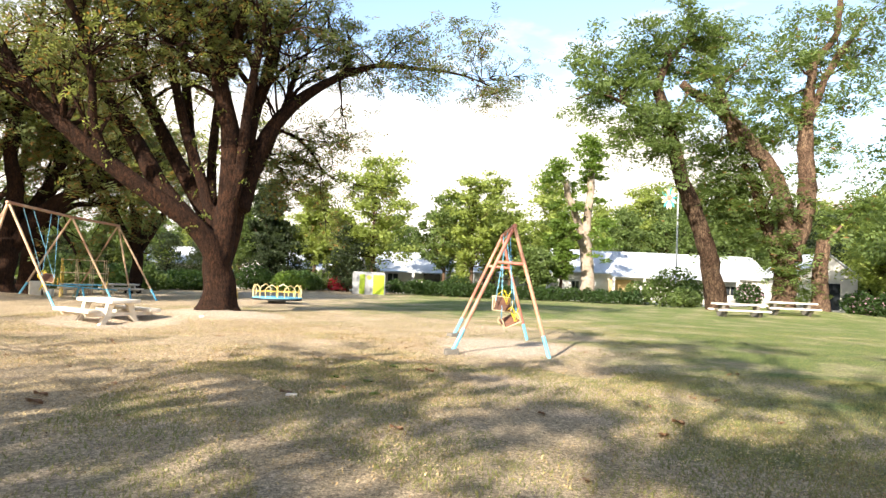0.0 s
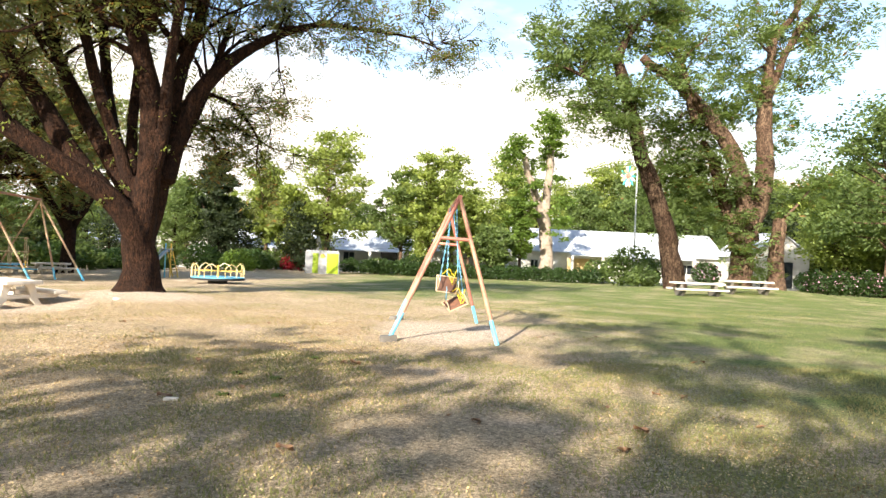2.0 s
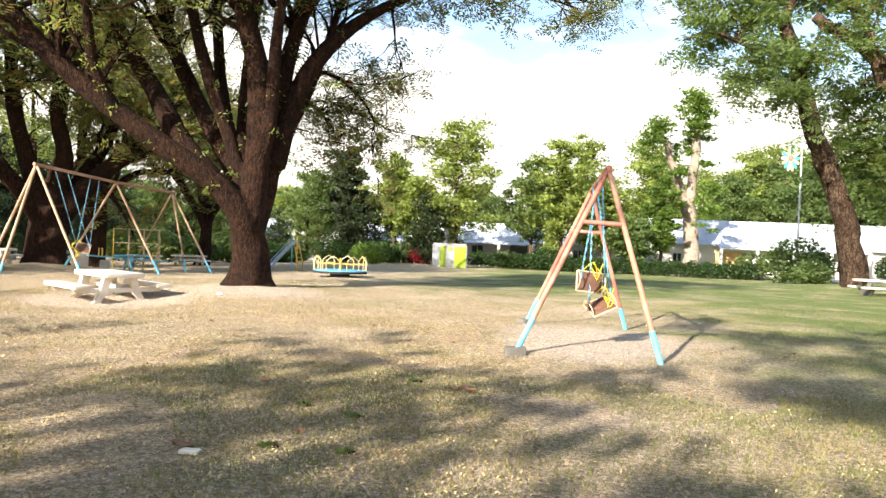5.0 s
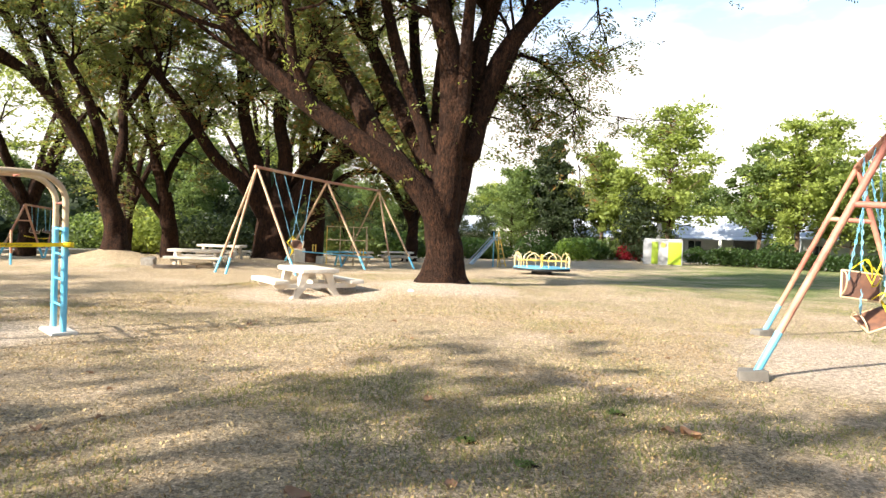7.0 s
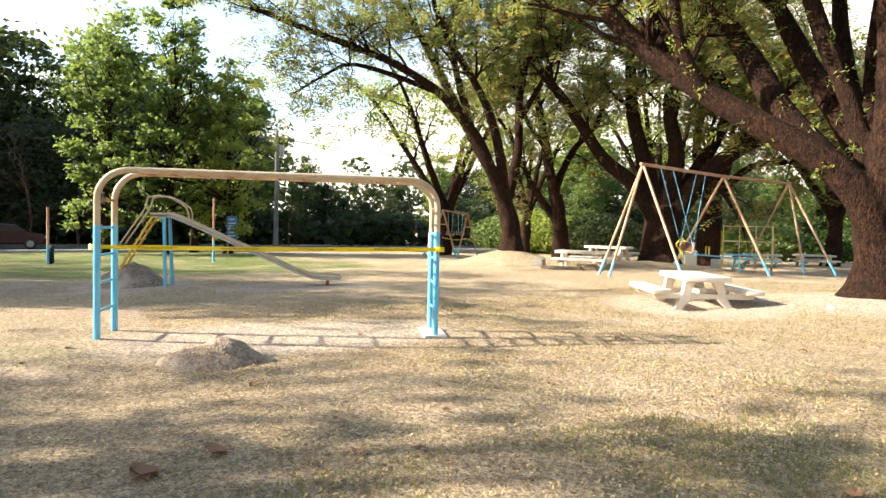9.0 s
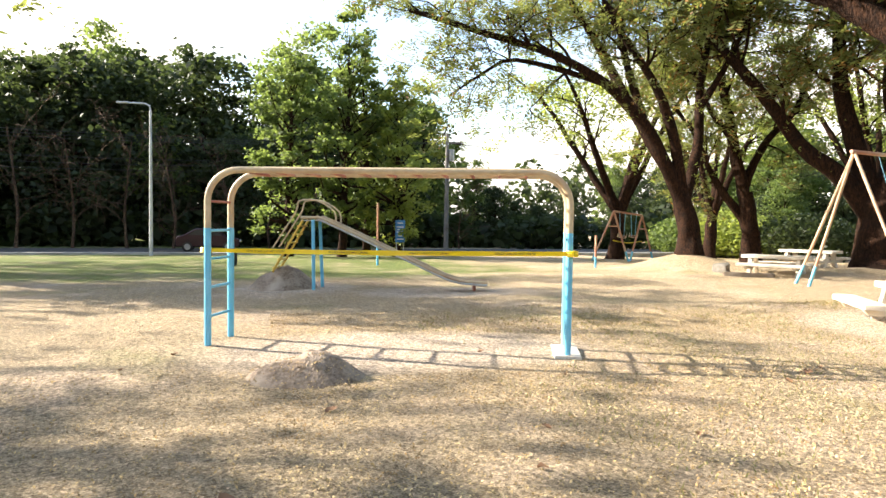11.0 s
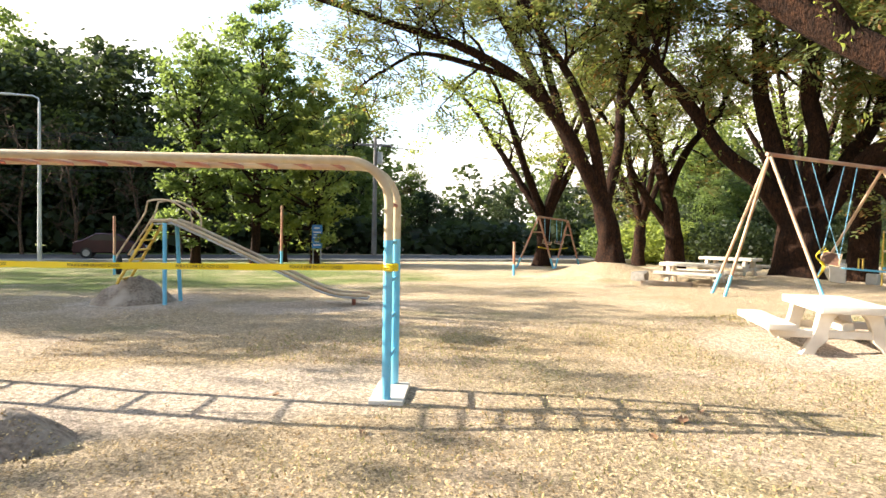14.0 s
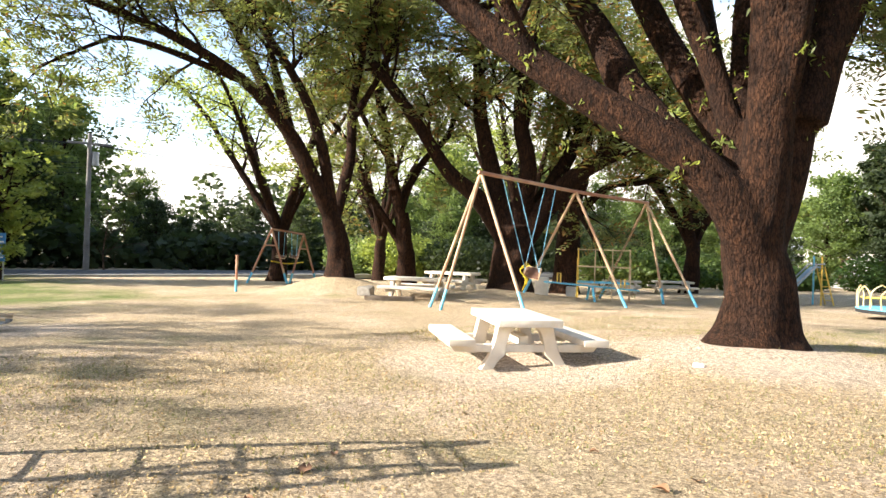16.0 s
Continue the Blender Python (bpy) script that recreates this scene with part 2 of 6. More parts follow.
def ground_material():
    m = bpy.data.materials.new("ground_dry_grass")
    m.use_nodes = True
    n, l = m.node_tree.nodes, m.node_tree.links
    b = n["Principled BSDF"]
    b.inputs["Roughness"].default_value = 0.95
    b.inputs["Specular IOR Level"].default_value = 0.15
    geo = n.new("ShaderNodeNewGeometry")

    def tex(scale, detail=5.0, rough=0.55):
        t = n.new("ShaderNodeTexNoise")
        t.inputs["Scale"].default_value, t.inputs["Detail"].default_value, t.inputs["Roughness"].default_value = scale, detail, rough
        l.new(geo.outputs["Position"], t.inputs["Vector"])
        return t.outputs["Fac"]

    def ramp(fac, p0, p1):
        r = n.new("ShaderNodeMapRange")
        r.inputs["From Min"].default_value, r.inputs["From Max"].default_value = p0, p1
        l.new(fac, r.inputs["Value"])
        return r.outputs["Result"]

    def mix(fac, a, c):
        x = n.new("ShaderNodeMix")
        x.data_type = "RGBA"
        l.new(fac, x.inputs["Factor"])
        for key, v in (("A", a), ("B", c)):
            if isinstance(v, tuple):
                x.inputs[key].default_value = (*v, 1)
            else:
                l.new(v, x.inputs[key])
        return x.outputs["Result"]

    def maths(op, a, c):
        x = n.new("ShaderNodeMath")
        x.operation = op
        x.use_clamp = op == "MAXIMUM"
        for i, v in enumerate((a, c)):
            if isinstance(v, (int, float)):
                x.inputs[i].default_value = v
            else:
                l.new(v, x.inputs[i])
        return x.outputs[0]

    soil = mix(ramp(tex(26, 8, 0.7), 0.35, 0.65), (0.60, 0.47, 0.34), (0.42, 0.31, 0.21))
    straw = mix(ramp(tex(60, 6, 0.75), 0.38, 0.62), (0.57, 0.45, 0.295), (0.25, 0.175, 0.1))
    lawn = mix(ramp(tex(45, 6, 0.75), 0.36, 0.64), (0.06, 0.125, 0.026), (0.22, 0.21, 0.075))
    base = mix(ramp(tex(0.55, 6, 0.6), 0.5, 0.68), straw, soil)
    sep = n.new("ShaderNodeSeparateXYZ")
    l.new(geo.outputs["Position"], sep.inputs[0])
    # the lawn stays green on the open side, by the lane and the road, where fewer feet pass
    wander = maths("MULTIPLY", tex(0.22, 5), 6.0)
    east = ramp(maths("SUBTRACT", sep.outputs["X"], wander), -1.5, 6.0)
    north = maths("MULTIPLY", ramp(sep.outputs["Y"], 20.0, 30.0), ramp(sep.outputs["X"], -9.0, -1.0))
    west = n.new("ShaderNodeMapRange")
    west.inputs["From Min"].default_value, west.inputs["From Max"].default_value = -18.0, -24.0
    l.new(sep.outputs["X"], west.inputs["Value"])
    south = ramp(maths("MULTIPLY", sep.outputs["Y"], -1.0), -20.0, -13.0)
    where = maths("MAXIMUM", maths("MULTIPLY", east, 1.3), maths("MAXIMUM", maths("MULTIPLY", north, 0.95), maths("MULTIPLY", maths("MULTIPLY", west.outputs["Result"], south), 1.4)))
    patches = ramp(maths("ADD", maths("MULTIPLY", tex(0.5, 7, 0.6), 0.75), maths("MULTIPLY", where, 0.27)), 0.42, 0.66)
    col = mix(patches, base, lawn)
    # bare, trodden earth under the playthings
    for cx, cy, rx, ry in BARE:
        sub, mul, ln = n.new("ShaderNodeVectorMath"), n.new("ShaderNodeVectorMath"), n.new("ShaderNodeVectorMath")
        sub.operation, mul.operation, ln.operation = "SUBTRACT", "MULTIPLY", "LENGTH"
        sub.inputs[1].default_value, mul.inputs[1].default_value = (cx, cy, 0), (1 / rx, 1 / ry, 0)
        l.new(geo.outputs["Position"], sub.inputs[0])
        l.new(sub.outputs["Vector"], mul.inputs[0])
        l.new(mul.outputs["Vector"], ln.inputs[0])
        edge = maths("ADD", ln.outputs["Value"], maths("MULTIPLY", tex(1.1, 6, 0.65), 1.1))
        inv = n.new("ShaderNodeMapRange")
        inv.inputs["From Min"].default_value, inv.inputs["From Max"].default_value = 1.75, 1.25
        l.new(edge, inv.inputs["Value"])
        col = mix(inv.outputs["Result"], col, mix(ramp(tex(30, 8, 0.7), 0.35, 0.65), (0.57, 0.46, 0.35), (0.45, 0.35, 0.255)))
    # crumbs and leaf scraps, each with a tone of its own
    for scale, low, high in ((34.0, 0.6, 1.36), (85.0, 0.7, 1.28)):
        cell, tone, grey = n.new("ShaderNodeTexVoronoi"), n.new("ShaderNodeMapRange"), n.new("ShaderNodeHueSaturation")
        cell.inputs["Scale"].default_value = scale
        tone.inputs["To Min"].default_value, tone.inputs["To Max"].default_value = low, high
        split = n.new("ShaderNodeSeparateColor")
        l.new(geo.outputs["Position"], cell.inputs["Vector"])
        l.new(cell.outputs["Color"], split.inputs["Color"])
        l.new(split.outputs["Red"], tone.inputs["Value"])
        l.new(tone.outputs["Result"], grey.inputs["Value"])
        l.new(col, grey.inputs["Color"])
        col = grey.outputs["Color"]
    hsv = n.new("ShaderNodeHueSaturation")
    vmap = n.new("ShaderNodeMapRange")
    vmap.inputs["To Min"].default_value, vmap.inputs["To Max"].default_value = 0.6, 1.46
    l.new(tex(11, 9, 0.78), vmap.inputs["Value"])
    l.new(vmap.outputs["Result"], hsv.inputs["Value"])
    l.new(col, hsv.inputs["Color"])
    l.new(hsv.outputs["Color"], b.inputs["Base Color"])
    bu = n.new("ShaderNodeBump")
    bu.inputs["Strength"].default_value, bu.inputs["Distance"].default_value = 1.0, 0.045
    l.new(tex(38, 8, 0.75), bu.inputs["Height"])
    l.new(bu.outputs["Normal"], b.inputs["Normal"])
    return m


M_GROUND = ground_material()

# ---------------------------------------------------------------- building helpers


class Shape:
    """Collects faces of one mesh."""

    def __init__(self):
        self.v, self.f = [], []

    def tube(self, path, radii, sides=8, cap=True, rough=0.0, seed=0):
        path = [Vector(p) for p in path]
        if isinstance(radii, (int, float)):
            radii = [radii] * len(path)
        o = len(self.v)
        axis = (path[1] - path[0]).normalized()
        ref = Vector((0, 0, 1)) if abs(axis.z) < 0.9 else Vector((1, 0, 0))
        side = axis.cross(ref).normalized()
        for i, p in enumerate(path):
            a = (path[min(i + 1, len(path) - 1)] - path[max(i - 1, 0)]).normalized()
            side = (side - a * side.dot(a)).normalized()
            up = a.cross(side)
            for k in range(sides):
                t = 2 * math.pi * k / sides
                r = radii[i]
                if rough:
                    r *= 1 + rough * noise.noise(Vector((math.cos(t) * 1.3 + seed, math.sin(t) * 1.3, p.z * 0.6 + i * 0.21 + seed)))
                self.v.append(p + (side * math.cos(t) + up * math.sin(t)) * r)
        for i in range(len(path) - 1):
            for k in range(sides):
                a, b = o + i * sides + k, o + i * sides + (k + 1) % sides
                self.f.append((a, b, b + sides, a + sides))
        if cap:
            self.f.append(tuple(o + k for k in reversed(range(sides))))
            self.f.append(tuple(o + (len(path) - 1) * sides + k for k in range(sides)))
        return self

    def box(self, lo, hi, m=None, bevel=0.0):
        lo, hi = Vector(lo), Vector(hi)
        bm = bmesh.new()
        bmesh.ops.create_cube(bm, size=1.0)
        for v in bm.verts:
            v.co = Vector([(lo[i] + hi[i]) / 2 + v.co[i] * (hi[i] - lo[i]) for i in range(3)])
        if bevel:
            bmesh.ops.bevel(bm, geom=bm.edges[:], offset=bevel, segments=2, affect="EDGES", profile=0.6)
        return self.add(bm, m)

    def add(self, bm, m=None):
        o = len(self.v)
        bm.verts.index_update()
        self.v += [(m @ v.co if m else v.co.copy()) for v in bm.verts]
        self.f += [tuple(o + v.index for v in f.verts) for f in bm.faces]
        bm.free()
        return self

    def prism(self, outline, depth, m=None, bevel=0.0):
        """A flat outline in x and z, given thickness along y, centred."""
        bm = bmesh.new()
        a = [bm.verts.new((x, -depth / 2, z)) for x, z in outline]
        b = [bm.verts.new((x, depth / 2, z)) for x, z in outline]
        bm.faces.new(a)
        bm.faces.new(list(reversed(b)))
        for i in range(len(a)):
            j = (i + 1) % len(a)
            bm.faces.new((a[j], a[i], b[i], b[j]))
        bmesh.ops.recalc_face_normals(bm, faces=bm.faces[:])
        if bevel:
            bmesh.ops.bevel(bm, geom=bm.edges[:], offset=bevel, segments=1, affect="EDGES")
        return self.add(bm, m)

    def mesh(self, name, mat, smooth=True):
        me = bpy.data.meshes.new(name)
        me.from_pydata([tuple(v) for v in self.v], [], self.f)
        me.materials.append(mat)
        if smooth:
            me.shade_smooth()
            me.set_sharp_from_angle(angle=radians(40))
        return me


def part(name, shape, mat, parent, label="", smooth=True, m=None):
    ob = new(name, shape if isinstance(shape, bpy.types.Mesh) else shape.mesh(name, mat, smooth))
    ob.parent = parent
    if m is not None:
        ob.matrix_basis = m
    return tagged(ob, label)


def thing(name, m, label, category, group="", kind=""):
    ob = new(name)
    ob.empty_display_size = 0.2
    ob.matrix_basis = m
    return tagged(ob, label, category, group, kind)


def quad_mesh(name, verts, mat):
    """Many loose quads: verts is an array (n, 4, 3)."""
    k = len(verts)
    me = bpy.data.meshes.new(name)
    me.vertices.add(k * 4)
    me.vertices.foreach_set("co", np.ascontiguousarray(verts, dtype=np.float32).ravel())
    me.loops.add(k * 4)
    me.loops.foreach_set("vertex_index", np.arange(k * 4, dtype=np.int32))
    me.polygons.add(k)
    me.polygons.foreach_set("loop_start", np.arange(0, k * 4, 4, dtype=np.int32))
    me.update(calc_edges=True)
    me.materials.append(mat)
    return me


def leaf_quads(centres, length, width, rng, flat=0.5, droop=0.15):
    """Leaf blades at the centres, turned at random, more level as flat grows."""
    k = len(centres)
    az = rng.uniform(0, 2 * np.pi, k)
    pitch = rng.normal(-droop, 0.45, k)
    d = np.stack([np.cos(az) * np.cos(pitch), np.sin(az) * np.cos(pitch), np.sin(pitch)], 1)
    nrm = rng.normal(0, 1, (k, 3)) * (1 - flat)
    nrm[:, 2] += flat
    s = np.cross(d, nrm)
    s /= np.linalg.norm(s, axis=1, keepdims=True) + 1e-9
    size = rng.uniform(0.65, 1.35, k)[:, None]
    a = d * length * 0.5 * size
    w = s * width * 0.5 * size
    bend = np.cross(s, d) * (width * 0.25) * size
    return np.stack([centres - a, centres - a * 0.1 + w + bend, centres + a, centres - a * 0.1 - w + bend], 1)


def frond_quads(centres, length, leaflet, rng, pairs=5, droop=0.25):
    """Feather-shaped leaves: two rows of small blades along a stalk that hangs a little."""
    k = len(centres)
    az = rng.uniform(0, 2 * np.pi, k)
    pitch = rng.normal(-droop, 0.4, k)
    d = np.stack([np.cos(az) * np.cos(pitch), np.sin(az) * np.cos(pitch), np.sin(pitch)], 1)
    up = rng.normal(0, 0.35, (k, 3))
    up[:, 2] += 1.0
    s = np.cross(d, up)
    s /= np.linalg.norm(s, axis=1, keepdims=True) + 1e-9
    size = rng.uniform(0.7, 1.35, k)[:, None]
    out = []
    for j in range(pairs):
        t = (j + 0.6) / pairs
        long = leaflet[0] * (1.15 - 0.7 * abs(t - 0.4)) * size
        for side in (-1, 1):
            a = s * side + d * 0.35 + rng.normal(0, 0.16, (k, 3))
            root = centres + d * length * t * size
            w = d * leaflet[1] * 0.5 * size
            out.append(np.stack([root, root + a * long * 0.5 + w, root + a * long, root + a * long * 0.5 - w], 1))
    return np.concatenate(out)


def smooth_path(points, step=0.5):
    """A curve through the points, at even steps; each point may carry a radius as its fourth number."""
    p = [np.array(q, float) for q in points]
    p = [2 * p[0] - p[1]] + p + [2 * p[-1] - p[-2]]
    out = []
    for i in range(1, len(p) - 2):
        k = max(2, int(np.linalg.norm((p[i + 1] - p[i])[:3]) / step))
        for j in range(k):
            t = j / k
            out.append(0.5 * (2 * p[i] + (p[i + 1] - p[i - 1]) * t + (2 * p[i - 1] - 5 * p[i] + 4 * p[i + 1] - p[i + 2]) * t * t + (3 * p[i] - p[i - 1] - 3 * p[i + 1] + p[i + 2]) * t ** 3))
    out.append(p[-2])
    return out


# ---------------------------------------------------------------- ground
MOUNDS = [  # x, y, radius, height
    (-7.1, 20.7, 3.6, 0.24), (-23.3, 23.8, 2.3, 0.62), (-19.0, 27.5, 4.0, 0.3), (23.0, 44.0, 7.0, 0.45), (-3.0, 25.0, 3.0, 0.12), (-15.5, 24.5, 5.0, -0.1), (-8.9, 17.6, 1.9, -0.09),
]


def rise(x, y):
    """The ground's height."""
    h = 0.05 * noise.noise(Vector((x * 0.35, y * 0.35, 0))) + 0.02 * noise.noise(Vector((x * 1.4, y * 1.4, 3)))
    h *= min(1.0, 20 / (1 + abs(x) * 0.1 + abs(y) * 0.1))
    for mx, my, r, k in MOUNDS:
        d = ((x - mx) ** 2 + (y - my) ** 2) / (r * r)
        if d < 6:
            h += k * math.exp(-d * 1.6) * (1 + 0.25 * noise.noise(Vector((x * 1.1, y * 1.1, 7))))
    t = min(1.0, max(0.0, (y - 44) / 16))
    w = min(1.0, max(0.0, (y - 26) / 10)) * min(1.0, max(0.0, (4 - x) / 8))
    h -= 0.2 * t * t * (3 - 2 * t) + 0.22 * max(t, w * w * (3 - 2 * w))
    h -= min(0.72, 0.021 * max(0.0, -11.5 - x))  # the lawn falls towards the road
    return h


def ground_sheet():
    fine = np.arange(-34, 30.01, 0.4)
    xs = np.concatenate([[-1500, -700, -350, -200, -140, -110, -90, -75, -62, -52, -45, -39], fine, [34, 40, 48, 58, 70, 90, 120, 180, 300, 600, 1500]])
    fy = np.arange(-6, 46.01, 0.4)
    ys = np.concatenate([[-1500, -700, -350, -180, -110, -75, -50, -35, -24, -16, -10], fy, [49, 52, 55, 58, 61, 65, 70, 78, 90, 110, 150, 220, 400, 800, 1500]])
    verts = [(x, y, rise(x, y)) for y in ys for x in xs]
    w = len(xs)
    faces = [(j * w + i, j * w + i + 1, (j + 1) * w + i + 1, (j + 1) * w + i) for j in range(len(ys) - 1) for i in range(w - 1)]
    me = bpy.data.meshes.new("ground")
    me.from_pydata(verts, [], faces)
    me.materials.append(M_GROUND)
    me.shade_smooth()
    tagged(new("ground", me), "dry trampled lawn with bare soil and leaf litter", "ground", kind="structure")


ground_sheet()


def strip(name, pts, width, z, mat, label, category, thick=0.12):
    s = Shape()
    for i in range(len(pts) - 1):
        a, b = Vector(pts[i]).to_3d(), Vector(pts[i + 1]).to_3d()
        n = (b - a).normalized().cross(Vector((0, 0, 1))) * width / 2
        o = len(s.v)
        for p, q in ((a, n), (a, -n), (b, -n), (b, n)):
            s.v.append(Vector((p.x + q.x, p.y + q.y, z)))
        for p, q in ((a, n), (a, -n), (b, -n), (b, n)):
            s.v.append(Vector((p.x + q.x, p.y + q.y, z - thick)))
        s.f += [(o, o + 1, o + 2, o + 3), (o + 4, o + 7, o + 6, o + 5), (o, o + 4, o + 5, o + 1), (o + 1, o + 5, o + 6, o + 2), (o + 2, o + 6, o + 7, o + 3), (o + 3, o + 7, o + 4, o)]
    return tagged(new(name, s.mesh(name, mat, False)), label, category, kind="structure")


strip("road", [(-46, -120), (-46, 160)], 7.5, -0.6, M_ASPHALT, "grey asphalt road beside the playground", "road", 0.3)
strip("road_edge", [(-41.9, -120), (-41.9, 160)], 0.5, -0.5, M_ROADGREY, "pale concrete kerb along the road", "kerb", 0.3)
strip("lane", [(-70, 70.5), (90, 70.5)], 4.0, -0.3, M_ROADGREY, "pale concrete lane behind the hedge", "lane", 0.3)


# ---------------------------------------------------------------- trees


def sprout(limbs, rng, depth, spread, length, twigs, seed_up=0.25, start=0.35):
    """Branches and twigs that grow from the outer parts of the limbs: their paths, and the places for leaves."""
    paths, tips = [], []
    for limb in limbs:
        pts = [np.array(p[:3], float) for p in limb]
        rad = [p[3] for p in limb]
        k = len(pts)
        for _ in range(twigs):
            i = int(rng.uniform(start, 1.0) * (k - 1))
            base = pts[i]
            along = pts[min(i + 1, k - 1)] - pts[max(i - 1, 0)]
            along /= np.linalg.norm(along) + 1e-9
            d = along * 0.6 + rng.normal(0, spread, 3)
            d[2] += seed_up
            d /= np.linalg.norm(d)
            n = 6
            step = length * rng.uniform(0.6, 1.3) / n
            q, r = base.copy(), max(0.02, rad[i] * 0.4)
            path = [(*q, r)]
            for j in range(n):
                d = d + rng.normal(0, 0.22, 3)
                d[2] -= 0.03 * j
                d /= np.linalg.norm(d)
                q = q + d * step
                path.append((*q, r * (1 - (j + 1) / (n + 0.6))))
                if j > 1:
                    tips.append(q.copy())
            paths.append(path)
    if depth > 1:
        more, far = sprout(paths, rng, depth - 1, spread, length * 0.5, max(2, twigs // 3), seed_up * 0.6)
        paths, tips = paths + more, tips + far
    return paths, tips


def limb_shape(points, sides, rough=0.1, seed=0, flare=0.0, step=0.35):
    path = smooth_path(points, step)
    radii = [max(0.012, p[3]) for p in path]
    if flare:
        z0 = path[0][2]
        radii = [r * (1 + flare * math.exp(-max(0.0, p[2] - z0) * 2.6)) for r, p in zip(radii, path)]
    wob = [Vector(p[:3]) + Vector(noise.noise_vector(Vector(p[:3]) * 0.9 + Vector((seed, 0, 0)))) * min(0.12, 0.35 * p[3]) for p in path]
    return Shape().tube(wob, radii, sides, rough=rough * 2.2, seed=seed)


def grown_tree(limbs, label, bark, leaf, seed, twigs=9, length=3.2, per_tip=10, size=(0.3, 0.11), scatter=0.5, spread=0.6, depth=2, dry=0.0, tail=1.0, up=0.25, flat=0.5, extra=(), flare=0.45, start=0.35, fused=0.0, creepers=0, thin=(), fronds=0.0):
    """A tree on given main limbs: trunk, limbs, branches and a crown of many leaves."""
    rng = np.random.default_rng(seed)
    base = Vector(limbs[0][0][:3])
    z = rise(base.x, base.y)
    m = Matrix.Translation((base.x, base.y, z))
    tree = thing("tree", m, label, "tree")
    back = m.inverted()
    first = [tuple(limbs[0][0][:2]) + (z - 0.25, limbs[0][0][3])] + [tuple(p) for p in limbs[0][1:]]
    bole = None
    for i, points in enumerate([first] + [list(q) for q in limbs[1:]]):
        if fused and i:
            dense = [tuple(q) for q in smooth_path(points, 0.25)]
            low = [q for q in dense if q[2] < z + fused + 0.7]
            points = [q for q in dense if q[2] > z + fused][::2]
            if len(low) > 3:
                bole.tube([back @ Vector(q[:3]) for q in low], [q[3] for q in low], 14)
            if len(points) < 3:
                continue
            s = Shape().tube([Vector(q[:3]) for q in points], [q[3] for q in points], 12, rough=0.2, seed=seed + i)
        else:
            s = limb_shape(points, 20 if i == 0 else 12, 0.12, seed + i, flare if i == 0 else 0.0)
        s.v = [back @ v for v in s.v]
        if fused and i == 0:
            bole = s
        else:
            part("trunk" if i == 0 else "limb", s, bark, tree)
    if fused:
        ob = part("trunk", bole, bark, tree)
        re = ob.modifiers.new("join", "REMESH")
        re.mode, re.voxel_size, re.use_smooth_shade = "VOXEL", 0.055, True
        sm = ob.modifiers.new("blend", "SMOOTH")
        sm.factor, sm.iterations = 0.5, 6
    fine = [[(*p,) for p in smooth_path(q, 0.7)] for q in limbs[1:]]
    paths, tips = sprout([q for i, q in enumerate(fine) if i not in [k for k, _ in thin]], rng, depth, spread, length, twigs, up, start)
    if thin:
        for i, share in thin:
            more, far = sprout([fine[i]], rng, depth, spread * 0.8, length * 0.55 * share ** 0.5, max(3, int(twigs * share)), 0.15 if share > 0.5 else -0.3, 0.55)
            paths, tips = paths + more, tips + far
    b = Shape()
    for q in paths:
        pts = [back @ Vector(p[:3]) for p in q]
        b.tube(pts, [max(0.006, p[3]) for p in q], 5, cap=False)
    tagged(part("crown_wood", b, bark, tree), kind="stuff")
    tips = np.array(tips + [np.array(e) for e in extra])
    cs = np.repeat(tips, per_tip, axis=0)
    cs = cs + rng.normal(0, scatter, cs.shape) * np.array([1, 1, 0.3])
    cs -= np.array([base.x, base.y, z])
    quads = frond_quads(cs, fronds, size, rng) if fronds else leaf_quads(cs, size[0], size[1], rng, flat)
    if dry:
        pick = rng.uniform(0, 1, len(quads)) < dry
        part("dry_leaves", quad_mesh("dry_leaves", quads[pick], M_LEAF_DRY), None, tree, "withered brown leaves")
        quads = quads[~pick]
    part("crown", quad_mesh("crown", quads, leaf), None, tree)
    if creepers:
        at = []
        for q in fine:
            for _ in range(creepers):
                j = q[int(rng.integers(0, len(q)))]
                if j[2] < z + 2.6:
                    continue
                v = rng.normal(0, 1, 3)
                v /= np.linalg.norm(v)
                k = int(rng.integers(3, 14))
                at.append(np.array(j[:3]) + v * j[3] * 1.05 + rng.normal(0, 0.07, (k, 3)) - np.array([base.x, base.y, z]))
        part("creeper", quad_mesh("creeper", leaf_quads(np.concatenate(at), 0.13, 0.04, rng, 0.1, 0.5), M_LEAF_LIGHT), None, tree, "yellow-green ferns and creepers on the limbs")
    return tree


